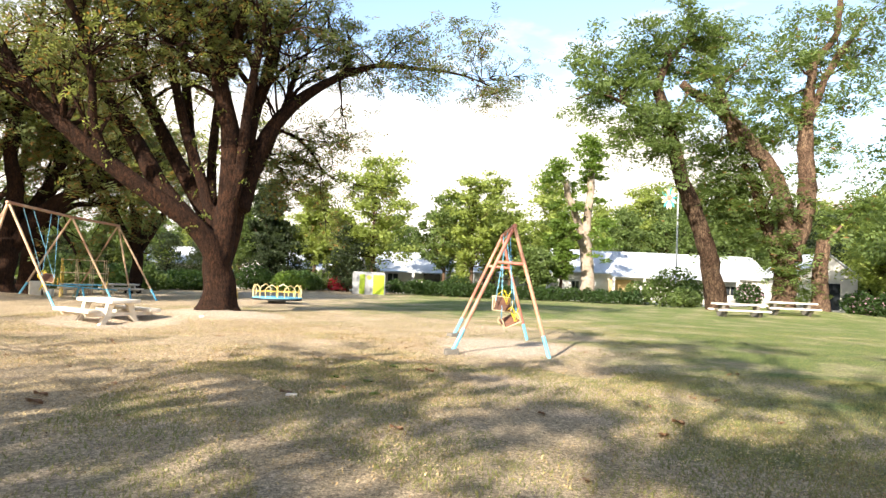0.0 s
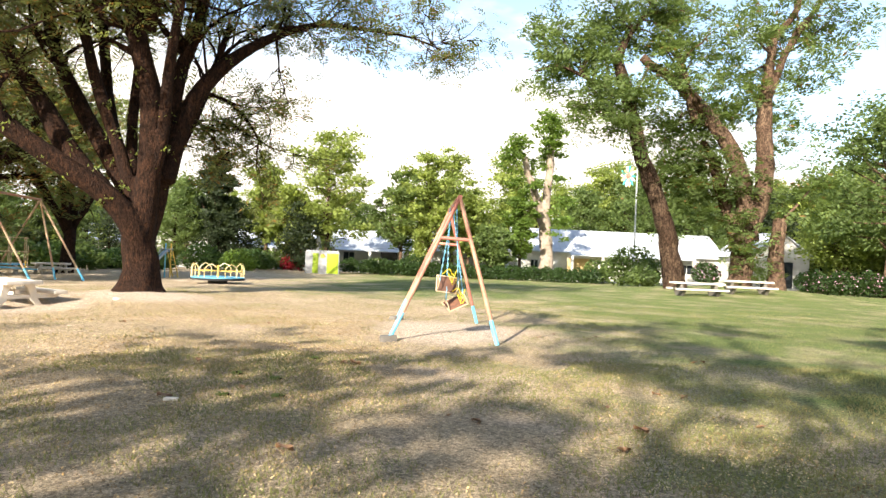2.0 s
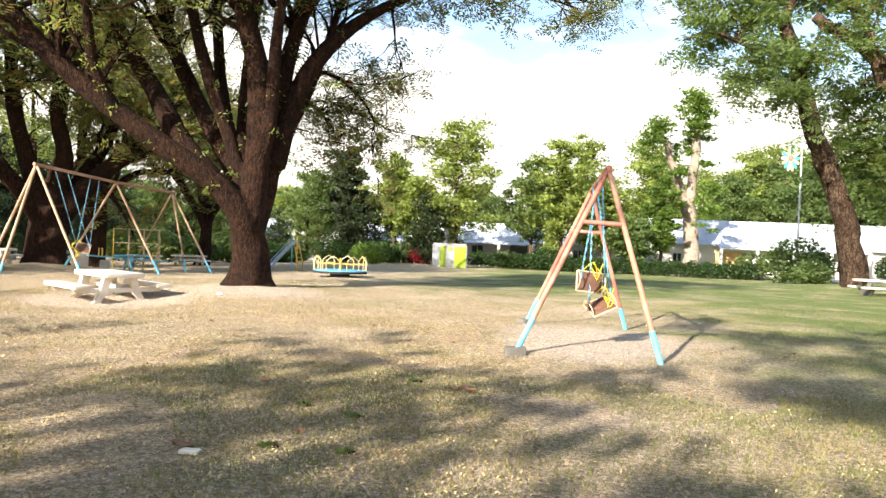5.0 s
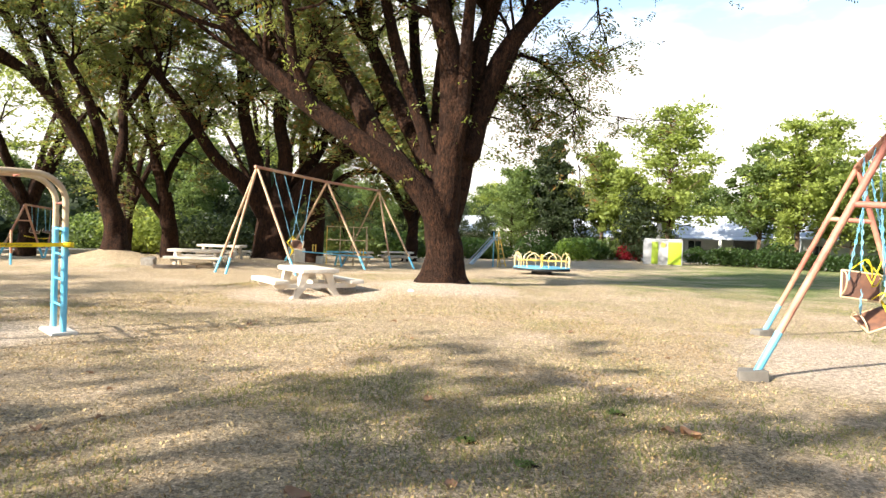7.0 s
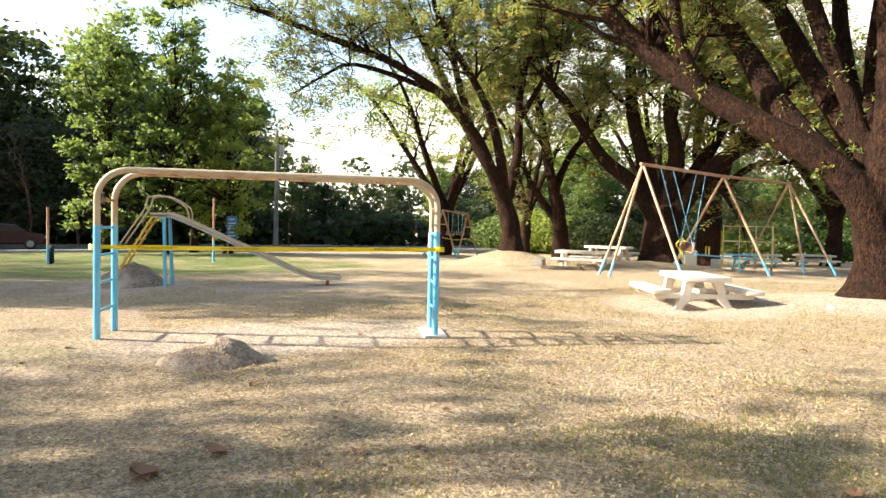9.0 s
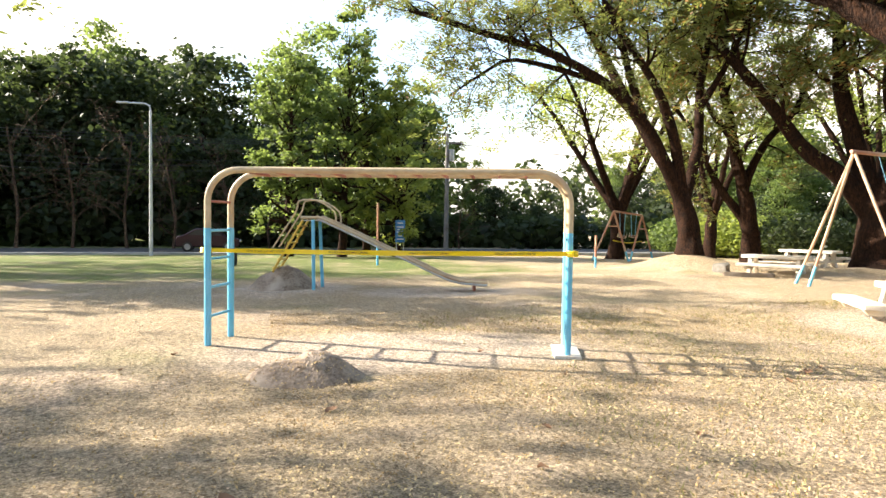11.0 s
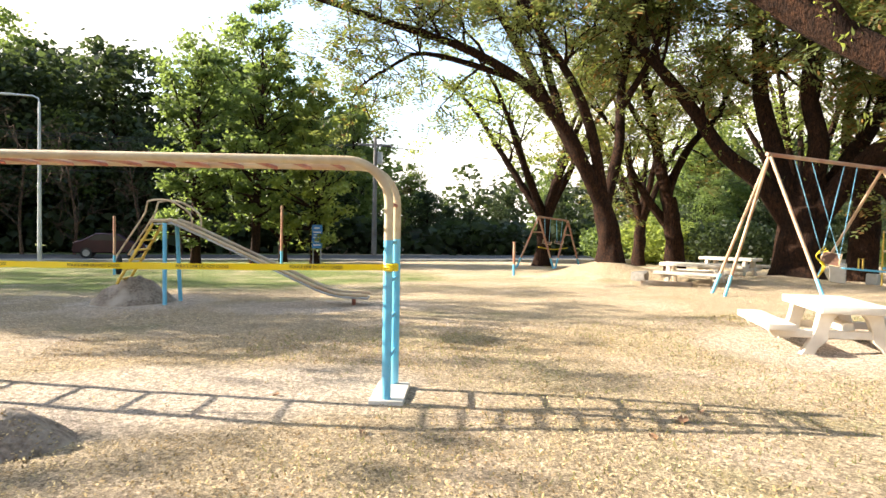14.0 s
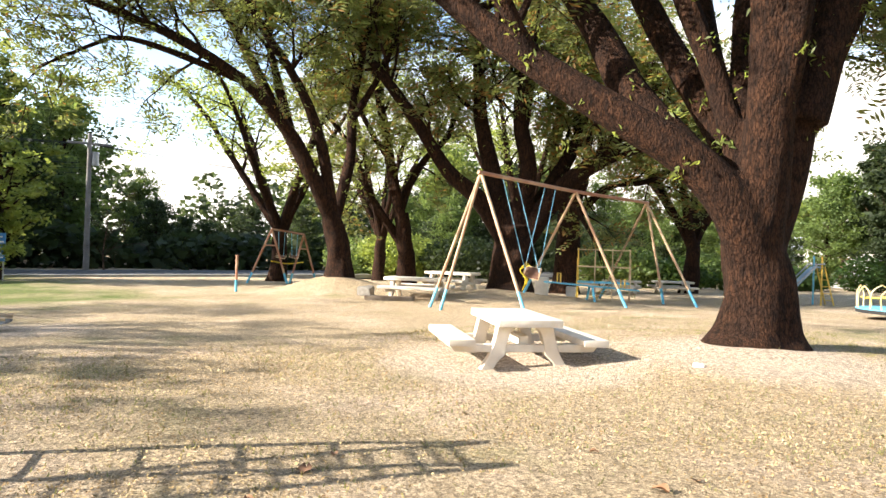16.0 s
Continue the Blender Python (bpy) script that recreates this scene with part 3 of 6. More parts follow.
def wild_tree(x, y, label, bark, leaf, seed, height, radius, trunk=0.2, clear=0.3, clumps=40, per=120, size=(0.3, 0.16), lean=(0, 0), flat=0.35, column=0.0, group="", tight=1.0):
    """A tree grown from numbers: a stem, limbs to clumps that fill an uneven crown, and leaves."""
    rng = np.random.default_rng(seed)
    tree = thing("tree", Matrix.Translation((x, y, rise(x, y))), label, "tree", group)
    top = np.array([lean[0], lean[1], height])
    stem = [(0, 0, -0.25, trunk * 1.25), (lean[0] * 0.2 + 0.1, lean[1] * 0.2, height * 0.3, trunk), (lean[0] * 0.5, lean[1] * 0.5 + 0.1, height * 0.62, trunk * 0.6), (lean[0] * 0.9, lean[1] * 0.9, height * 0.93, trunk * 0.12)]
    part("trunk", limb_shape(stem, 10, 0.1, seed, 0.35, 0.6), bark, tree)
    b, cs = Shape(), []
    path = smooth_path(stem, 0.5)
    for i in range(clumps):
        h = clear + (1 - clear) * (i + rng.uniform(0, 1)) / clumps
        bulge = (math.sin(math.pi * min(1, max(0.04, (h - clear) / (1 - clear) * 0.8 + 0.16))) ** (0.7 - 0.4 * column))
        az = i * 2.4 + rng.uniform(-0.5, 0.5)
        rr = radius * bulge * rng.uniform(0.2, 1.25)
        p0 = path[min(len(path) - 1, int(h * 0.85 * len(path)))]
        c = np.array([top[0] * h + math.cos(az) * rr, top[1] * h + math.sin(az) * rr, height * h + rng.uniform(-0.06, 0.05) * height])
        mid = (p0[:3] + c) / 2 + rng.normal(0, 0.12 * radius, 3)
        b.tube([p0[:3], mid, c], [p0[3] * 0.45, p0[3] * 0.25, 0.012], 5, cap=False)
        k = int(per * rng.uniform(0.4, 1.3))
        spread = radius * rng.uniform(0.11, 0.24) * tight
        cs.append(c + rng.normal(0, 1, (k, 3)) * np.array([spread, spread, spread * 0.55]))
        cs.append(mid + rng.normal(0, 1, (k // 3, 3)) * spread * 0.8)
    tagged(part("crown_wood", b, bark, tree), kind="stuff")
    part("crown", quad_mesh("crown", leaf_quads(np.concatenate(cs), size[0], size[1], rng, flat), leaf), None, tree)
    return tree


MAIN = [
    [(-7.05, 20.94, 0.32, 0.47), (-7.08, 20.94, 1.17, 0.44), (-7.14, 20.93, 1.92, 0.41), (-7.14, 20.94, 2.59, 0.39), (-7.07, 20.96, 3.11, 0.36)],
    [(-7.07, 20.84, 1.32, 0.38), (-7.19, 20.53, 2.12, 0.35), (-7.73, 20.11, 2.90, 0.31), (-8.57, 19.61, 3.54, 0.28), (-9.80, 19.02, 4.47, 0.25), (-11.40, 18.34, 5.91, 0.21), (-12.28, 17.84, 7.26, 0.18)],
    [(-7.21, 21.02, 1.77, 0.33), (-7.40, 21.24, 2.68, 0.30), (-8.08, 21.34, 3.84, 0.27), (-8.85, 21.42, 5.02, 0.24), (-9.48, 21.53, 6.08, 0.21), (-10.04, 21.66, 7.17, 0.18), (-10.65, 21.78, 9.19, 0.15)],
    [(-7.06, 20.85, 1.62, 0.36), (-6.90, 20.76, 2.80, 0.34), (-6.82, 20.66, 4.25, 0.31), (-6.79, 20.55, 5.68, 0.29), (-7.06, 20.36, 6.79, 0.27), (-7.26, 20.19, 8.02, 0.24), (-7.39, 20.03, 9.52, 0.22)],
    [(-7.10, 21.15, 1.62, 0.34), (-6.86, 21.32, 2.70, 0.31), (-6.73, 21.47, 3.94, 0.28), (-6.62, 21.62, 5.18, 0.25), (-6.51, 21.77, 6.60, 0.22), (-6.15, 21.98, 8.05, 0.19), (-5.71, 22.23, 10.60, 0.16)],
    [(-6.63, 21.29, 3.45, 0.34), (-6.37, 21.52, 4.85, 0.30), (-6.02, 21.77, 5.97, 0.26), (-5.51, 22.06, 6.88, 0.22), (-4.68, 22.42, 7.82, 0.17), (-3.83, 22.79, 8.45, 0.13), (-2.65, 23.25, 9.03, 0.09), (-1.13, 23.78, 9.17, 0.06), (0.5, 24.1, 9.1, 0.04), (1.8, 24.3, 8.7, 0.02)],
    [(-7.86, 20.35, 2.92, 0.32), (-8.88, 20.35, 4.06, 0.29), (-9.64, 20.42, 5.27, 0.25), (-10.44, 20.48, 6.44, 0.22), (-11.36, 20.52, 7.94, 0.18), (-11.91, 20.65, 10.36, 0.15)],
    [(-9.76, 18.96, 4.45, 0.16), (-10.00, 18.39, 5.48, 0.13), (-9.84, 17.93, 6.51, 0.10), (-9.92, 17.41, 7.83, 0.07)],
    [(-7.42, 21.49, 2.39, 0.24), (-7.91, 21.89, 3.52, 0.22), (-8.56, 22.26, 5.03, 0.19), (-9.02, 22.68, 6.79, 0.17), (-9.42, 23.12, 8.64, 0.14), (-9.86, 23.55, 10.92, 0.12)],
    [(-6.60, 21.83, 5.23, 0.09), (-5.93, 22.40, 6.29, 0.07), (-5.27, 22.95, 6.26, 0.06), (-4.63, 23.49, 5.56, 0.04), (-4.29, 23.96, 4.81, 0.02)],
    [(-7.14, 22.20, 4.36, 0.07), (-6.65, 23.03, 5.65, 0.05), (-6.22, 23.82, 5.48, 0.04), (-5.89, 24.58, 4.75, 0.02)],
    [(-7.26, 20.19, 8.02, 0.21), (-7.5, 18.9, 9.6, 0.18), (-8.2, 16.6, 11.0, 0.13), (-9.0, 14.2, 11.9, 0.07)],
    [(-12.28, 17.84, 7.26, 0.16), (-13.1, 16.5, 9.0, 0.13), (-14.2, 14.7, 10.6, 0.10), (-15.0, 12.9, 11.5, 0.05)],
    [(-9.92, 17.41, 7.83, 0.11), (-10.6, 15.8, 9.9, 0.09), (-11.8, 13.6, 11.3, 0.05)],
    [(-6.90, 20.40, 7.60, 0.18), (-6.2, 19.3, 9.6, 0.15), (-5.2, 17.4, 11.2, 0.11), (-4.2, 15.5, 12.2, 0.06)],
    [(-10.65, 21.78, 9.19, 0.15), (-11.6, 20.6, 10.8, 0.12), (-12.8, 19.0, 12.0, 0.08), (-14.2, 17.4, 12.8, 0.04)],
    [(-7.2, 20.85, 2.5, 0.22), (-7.6, 20.7, 4.0, 0.19), (-8.2, 20.3, 6.0, 0.16), (-8.7, 20.0, 8.2, 0.13), (-9.1, 19.8, 10.5, 0.09)],
    [(-7.2, 21.1, 2.6, 0.2), (-7.7, 21.6, 4.2, 0.17), (-7.9, 22.2, 6.4, 0.14), (-7.9, 22.8, 8.8, 0.11), (-7.7, 23.3, 11.0, 0.08)],
    [(-7.0, 20.8, 2.8, 0.21), (-6.5, 20.6, 4.4, 0.18), (-6.2, 20.1, 6.4, 0.15), (-5.8, 19.7, 8.5, 0.12), (-5.5, 19.3, 10.6, 0.08)],
    [(-6.95, 21.1, 2.8, 0.19), (-6.4, 21.6, 4.4, 0.16), (-5.8, 22.4, 6.6, 0.13), (-5.3, 23.0, 9.0, 0.09)],
]
SECOND = [
    [(-23.30, 24.03, 0.23, 0.46), (-23.36, 23.98, 1.25, 0.41), (-23.46, 23.77, 2.52, 0.36)],
    [(-23.46, 23.77, 2.31, 0.29), (-23.35, 22.77, 3.95, 0.25), (-23.21, 21.83, 5.23, 0.22), (-23.25, 20.22, 6.66, 0.18), (-23.40, 18.10, 7.62, 0.14), (-23.66, 15.48, 8.26, 0.11), (-23.99, 12.58, 8.95, 0.07)],
    [(-23.39, 20.30, 6.69, 0.12), (-23.70, 18.35, 7.22, 0.10), (-23.94, 16.62, 7.45, 0.07), (-23.97, 15.60, 6.89, 0.05), (-24.03, 14.40, 6.05, 0.03)],
    [(-23.54, 22.89, 3.97, 0.25), (-24.13, 21.90, 5.89, 0.21), (-24.85, 20.57, 8.71, 0.16), (-25.48, 19.42, 10.72, 0.11), (-26.11, 18.25, 12.33, 0.07)],
    [(-23.46, 23.77, 2.52, 0.24), (-23.21, 23.12, 4.78, 0.20), (-23.03, 22.12, 6.73, 0.16), (-23.07, 20.29, 8.99, 0.12), (-22.82, 19.47, 10.38, 0.08)],
    [(-23.62, 23.98, 2.53, 0.24), (-24.02, 24.79, 4.74, 0.20), (-24.54, 25.21, 7.25, 0.16), (-24.95, 26.07, 9.86, 0.13), (-25.25, 27.29, 12.11, 0.09)],
    [(-23.60, 22.06, 5.30, 0.18), (-24.86, 21.76, 8.81, 0.13), (-25.82, 22.49, 11.36, 0.08)],
    [(-23.62, 24.57, 6.17, 0.15), (-22.98, 25.37, 7.98, 0.10), (-22.43, 25.81, 9.70, 0.06)],
]
THIRD = [
    [(-26.44, 29.58, 0.20, 0.42), (-26.51, 29.52, 1.49, 0.38), (-26.63, 29.28, 2.99, 0.34)],
    [(-26.63, 29.28, 2.87, 0.28), (-26.84, 28.83, 5.24, 0.24), (-27.07, 28.34, 7.73, 0.19), (-27.27, 27.97, 10.22, 0.15), (-27.36, 28.09, 12.98, 0.10)],
    [(-26.53, 29.45, 1.49, 0.20), (-27.08, 28.52, 2.99, 0.17), (-27.54, 27.95, 4.27, 0.13), (-28.02, 27.36, 6.08, 0.10), (-28.69, 26.01, 7.65, 0.06)],
    [(-26.65, 29.28, 3.24, 0.22), (-26.79, 30.42, 5.30, 0.17), (-26.79, 32.02, 6.89, 0.13), (-26.88, 33.53, 9.82, 0.08)],
    [(-26.84, 28.83, 5.24, 0.16), (-28.19, 28.02, 7.67, 0.11), (-29.38, 27.87, 10.54, 0.06)],
]
FOURTH = [
    [(-19.95, 29.59, 0.32, 0.80), (-19.93, 29.61, 1.58, 0.73), (-19.99, 29.54, 2.44, 0.65)],
    [(-20.19, 29.31, 1.99, 0.36), (-20.74, 28.42, 3.46, 0.32), (-21.42, 27.40, 4.47, 0.27), (-22.02, 26.45, 6.11, 0.23), (-22.61, 25.52, 7.51, 0.19), (-23.48, 24.28, 9.30, 0.14), (-24.19, 23.21, 10.86, 0.10)],
    [(-20.13, 29.38, 2.43, 0.40), (-20.71, 29.10, 4.60, 0.34), (-21.22, 28.89, 6.82, 0.27), (-21.52, 28.92, 9.31, 0.21), (-22.13, 28.60, 12.06, 0.14)],
    [(-19.85, 29.70, 2.44, 0.40), (-19.44, 29.78, 4.58, 0.34), (-19.53, 29.31, 6.65, 0.27), (-19.13, 29.37, 9.12, 0.21), (-18.75, 29.43, 11.75, 0.14)],
    [(-19.70, 29.87, 2.23, 0.36), (-19.20, 31.01, 4.25, 0.30), (-18.76, 32.08, 6.55, 0.24), (-19.34, 31.98, 9.32, 0.18), (-18.88, 33.08, 11.75, 0.12)],
    [(-19.63, 29.96, 2.02, 0.44), (-18.57, 30.59, 3.75, 0.38), (-17.26, 31.52, 5.03, 0.30), (-15.83, 32.59, 5.65, 0.2), (-14.05, 34.05, 6.88, 0.08)],
    [(-17.11, 31.31, 4.99, 0.16), (-16.33, 32.21, 6.69, 0.11), (-15.54, 33.10, 8.38, 0.06)],
]
FIFTH = [
    [(-22.37, 35.93, 0.08, 0.60), (-22.35, 35.95, 1.69, 0.55), (-22.26, 36.05, 3.30, 0.50)],
    [(-22.34, 35.97, 2.76, 0.30), (-21.78, 36.61, 5.46, 0.23), (-20.76, 37.77, 7.39, 0.17), (-19.38, 39.34, 8.79, 0.10)],
    [(-22.29, 36.02, 3.03, 0.30), (-22.84, 35.40, 5.41, 0.23), (-22.57, 35.70, 9.44, 0.17), (-21.95, 36.41, 13.48, 0.10)],
    [(-22.26, 36.06, 3.03, 0.22), (-21.06, 37.43, 4.69, 0.17), (-19.83, 38.83, 5.02, 0.12), (-18.62, 40.22, 6.15, 0.07)],
]
LEAN = [
    [(18.34, 42.96, 0.48, 0.68), (17.66, 42.85, 3.41, 0.61), (16.93, 42.76, 5.61, 0.54), (15.56, 42.64, 8.89, 0.48), (14.47, 42.49, 12.55, 0.41), (13.62, 42.39, 15.11, 0.34)],
    [(14.48, 42.50, 12.37, 0.18), (12.12, 42.15, 13.11, 0.14), (9.80, 41.80, 13.84, 0.09), (8.29, 41.50, 13.31, 0.05)],
    [(13.82, 42.41, 14.75, 0.25), (14.84, 42.82, 16.82, 0.17), (16.46, 43.24, 18.58, 0.08)],
    [(15.34, 42.61, 9.62, 0.12), (13.47, 41.57, 10.82, 0.08), (11.71, 40.56, 11.25, 0.04)],
]
TWIN = [
    [(23.09, 43.93, 0.71, 0.75), (23.22, 43.83, 2.92, 0.68), (23.05, 43.74, 5.19, 0.60)],
    [(23.30, 43.76, 4.4, 0.58), (22.80, 43.5, 7.9, 0.54), (21.2, 43.3, 10.5, 0.48), (19.2, 43.0, 12.5, 0.42), (17.3, 42.8, 13.9, 0.36), (15.4, 42.6, 14.9, 0.28)],
    [(19.26, 43.12, 11.21, 0.28), (18.61, 43.04, 13.25, 0.24), (17.94, 42.95, 15.48, 0.20)],
    [(23.6, 43.76, 3.6, 0.6), (24.6, 43.80, 8.0, 0.55), (24.4, 43.84, 12.0, 0.48), (24.86, 43.86, 16.85, 0.26), (26.42, 43.95, 19.30, 0.21), (26.75, 43.98, 23.27, 0.16)],
    [(24.41, 43.93, 12.58, 0.30), (25.96, 43.75, 16.87, 0.20), (28.12, 43.61, 20.03, 0.10)],
    [(22.95, 43.79, 2.6, 0.46), (22.1, 44.19, 6.0, 0.42), (21.4, 44.4, 8.4, 0.36), (20.5, 44.6, 10.2, 0.25)],
]
STUB = [
    [(25.02, 42.91, 0.69, 0.52), (24.99, 42.82, 2.99, 0.47), (25.12, 42.74, 5.04, 0.42)],
    [(25.13, 42.74, 4.85, 0.12), (26.27, 42.69, 6.01, 0.08), (26.97, 42.65, 6.97, 0.05)],
]
POLLARD = [
    [(16.53, 71.97, 1.27, 0.75), (16.13, 71.83, 4.67, 0.68), (15.53, 71.73, 7.13, 0.60)],
    [(15.54, 71.75, 6.82, 0.42), (14.00, 71.59, 10.79, 0.38), (13.42, 71.52, 12.63, 0.34)],
    [(15.93, 71.76, 6.53, 0.46), (16.27, 71.55, 11.51, 0.41), (16.35, 71.45, 14.00, 0.36)],
]

grown_tree(MAIN, "huge spreading rain tree with dark forked trunk", M_BARK, M_LEAF, 11, twigs=14, length=3.6, per_tip=2, size=(0.15, 0.055), scatter=0.26, fronds=0.42, dry=0.14, start=0.66, up=0.75, fused=4.0, flare=0.85, creepers=42, thin=((4, 1.3), (8, 1.0), (9, 0.8)))
grown_tree(SECOND, "tall rain tree with long bare arching limbs", M_BARK, M_LEAF, 12, twigs=14, length=2.8, per_tip=2, size=(0.18, 0.07), scatter=0.4, fronds=0.5, dry=0.06, start=0.5, up=0.5, fused=3.2, creepers=30)
grown_tree(THIRD, "slender forked shade tree with dark bark", M_BARK, M_LEAF, 13, twigs=14, length=3.0, per_tip=2, size=(0.22, 0.085), scatter=0.5, fronds=0.55, dry=0.1)
grown_tree(FOURTH, "massive rain tree with many twisted dark limbs", M_BARK, M_LEAF, 14, twigs=16, length=3.4, per_tip=2, size=(0.22, 0.085), scatter=0.5, fronds=0.55, dry=0.18, fused=3.0, creepers=25)
grown_tree(FIFTH, "old dark shade tree behind the swings", M_BARK, M_LEAF, 15, twigs=16, length=3.6, per_tip=3, size=(0.24, 0.09), scatter=0.5, fronds=0.6, dry=0.2)
grown_tree(LEAN, "leaning tree with bare trunk and feathery top", M_BARK_LIGHT, M_LEAF_GREEN, 16, twigs=9, length=3.8, per_tip=24, size=(0.3, 0.11), scatter=0.42, depth=2, start=0.4)


def clumps(centres, count, spread, seed):
    """Places for leaves, gathered round the centres of the clumps."""
    g = np.random.default_rng(seed)
    return [np.array(c) + v for c in centres for v in g.normal(0, 1, (count, 3)) * spread]


LEAN_TOP = [(10.3, 43.7, 13.9), (12.5, 43.7, 16.0), (12.0, 43.7, 14.5), (15.0, 43.7, 17.5), (17.0, 43.7, 18.4), (14.3, 43.7, 16.2), (16.2, 43.7, 16.2), (13.2, 43.7, 17.2), (9.2, 43.7, 13.2)]
grown_tree(LEAN, "leaning tree with bare trunk and feathery top", M_BARK_LIGHT, M_LEAF_GREEN, 16, twigs=7, length=3.0, per_tip=2, size=(0.34, 0.13), scatter=0.4, fronds=0.75, depth=2, start=0.5, extra=clumps(LEAN_TOP, 26, [0.85, 0.6, 0.45], 76))
TWIN_IVY = [(17.6, 44.3, 10.8), (18.8, 44.4, 8.6), (17.8, 44.4, 7.6), (19.4, 44.3, 6.8), (20.2, 44.4, 9.4), (20.6, 44.4, 7.6), (20.9, 44.4, 5.4), (21.2, 44.4, 11.6), (23.1, 43.2, 3.2), (23.7, 43.2, 1.9), (22.9, 43.2, 4.4), (23.9, 43.2, 7.3), (27.2, 43.4, 7.2), (28.6, 43.4, 8.0), (27.3, 43.4, 5.9), (26.3, 43.4, 6.4)]
TWIN_TOP = [(18.9, 44.4, 19.0), (20.4, 44.4, 14.3), (21.6, 44.4, 16.6), (23.2, 44.4, 15.2), (25.4, 44.4, 14.6), (24.9, 44.4, 12.7), (22.5, 44.4, 13.1), (24.2, 44.4, 18.1), (26.8, 44.4, 18.5), (28.7, 44.4, 18.4), (29.3, 44.4, 17.1), (27.8, 44.4, 15.0), (26.5, 44.4, 12.1), (19.0, 44.4, 16.8), (22.8, 44.4, 18.8), (25.8, 44.4, 10.2), (21.6, 44.4, 11.9), (24.6, 44.4, 20.5), (28.0, 44.4, 20.8), (30.5, 44.4, 19.0)]
grown_tree(TWIN, "broad old tree with two stems and creepers", M_BARK_LIGHT, M_LEAF_GREEN, 17, twigs=6, length=3.4, per_tip=2, size=(0.34, 0.13), scatter=0.45, fronds=0.75, depth=2, dry=0.03, extra=clumps(TWIN_IVY[:8], 75, [0.75, 0.5, 0.8], 79) + clumps(TWIN_IVY[8:], 34, [0.6, 0.5, 0.75], 77) + clumps(TWIN_TOP, 32, [0.95, 0.6, 0.55], 78))
grown_tree(STUB, "cut tree stump with one bare shoot", M_BARK_LIGHT, M_LEAF_LIGHT, 18, twigs=2, length=1.0, per_tip=4, size=(0.3, 0.12))
TUFTS = [np.array(c) + v for c in ((11.8, 70.8, 6.0), (17.8, 70.7, 8.1), (17.8, 70.8, 5.9), (12.3, 70.5, 13.8), (11.9, 70.5, 12.9), (12.7, 70.5, 14.3), (16.1, 70.4, 16.2), (15.7, 70.3, 17.1), (16.7, 70.4, 15.4), (16.0, 70.3, 16.6)) for v in np.random.default_rng(7).normal(0, 1, (9, 3)) * [0.75, 0.7, 0.75]]
grown_tree(POLLARD, "pollarded tree with pale bark and leafy tufts", M_BARK_PALE, M_LEAF_BRIGHT, 19, twigs=7, length=2.0, per_tip=36, size=(0.42, 0.22), scatter=0.42, depth=1, up=0.5, extra=TUFTS)

# a row of young trees by the lane
for k, (x, y, h, r, mat, col, per) in enumerate([
    (-6.8, 66.0, 13.6, 3.5, M_LEAF_LIGHT, 0.5, 180), (-10.4, 67.5, 8.0, 2.4, M_LEAF_LIGHT, 0.4, 150), (7.4, 69.0, 8.2, 2.5, M_LEAF_LIGHT, 0.4, 150), (0.4, 67.5, 10.0, 2.3, M_LEAF_GREEN, 0.5, 130), (-13.0, 68.0, 10.5, 2.4, M_LEAF_LIGHT, 0.6, 150), (3.2, 66.5, 12.0, 3.0, M_LEAF_LIGHT, 0.4, 150), (6.0, 72.0, 13.0, 2.6, M_LEAF_LIGHT, 0.3, 110),
    (-17.6, 67.0, 11.0, 1.9, M_LEAF_DARK, 1.0, 260), (9.5, 66.0, 5.0, 2.0, M_LEAF_GREEN, 0.2, 150), (13.0, 70.0, 9.0, 1.6, M_LEAF_BRIGHT, 0.8, 160), (-21.5, 70.0, 9.0, 3.0, M_LEAF_GREEN, 0.3, 170)]):
    wild_tree(x, y, "slim young tree with light green leaves" if mat is M_LEAF_LIGHT else "dense leafy tree beside the lane", M_BARK_LIGHT, mat, 40 + k, h, r, 0.16, 0.32, 60, int(per * 0.75), (0.36, 0.2), column=col, tight=0.8)

for x, y, h, r, k in ((38.0, 49.5, 15.0, 4.5, 0), (42.2, 61.2, 10.5, 4.0, 1), (47.4, 62.8, 11.0, 5.0, 2)):
    wild_tree(x, y, "spreading green tree by the flower hedge", M_BARK_LIGHT, M_LEAF_LIGHT if k else M_LEAF_GREEN, 55 + k, h, r, 0.3, 0.3, 40, 230, (0.36, 0.2))

# trees that stand between the playground and the road
for k, (x, y, h, r, mat, per) in enumerate([
    (-38.6, 12.3, 13.6, 2.5, M_LEAF_GREEN, 200), (-38.8, 9.3, 11.4, 2.4, M_LEAF_GREEN, 210), (-38.4, 15.4, 9.8, 2.2, M_LEAF_LIGHT, 170), (-40.5, 14.0, 11.0, 2.2, M_LEAF_GREEN, 180)]):
    wild_tree(x, y, "tall broadleaf tree on the roadside lawn", M_BARK, mat, 60 + k, h, r * 1.12, 0.2, 0.16, 64, int(per * 0.62), (0.24, 0.14), lean=(0.4 * k - 0.5, 0.4 - 0.3 * k), tight=0.54)

# woodland: a few kinds, repeated
KINDS = [wild_tree(*((-58 - 4 * k, -6 + 9 * k) if k % 2 == 0 else (8 + 9 * k, 101.0)), "tall leafy tree in dense woodland", M_BARK, (M_LEAF_DARK, M_LEAF_LIGHT, M_LEAF_GREEN, M_LEAF_GREEN)[k], 80 + k, 15 + 2 * (k % 3), 4.6, 0.28, 0.12, 44, 150, (0.5, 0.32), group="woodland trees") for k in range(4)]
rng = np.random.default_rng(5)


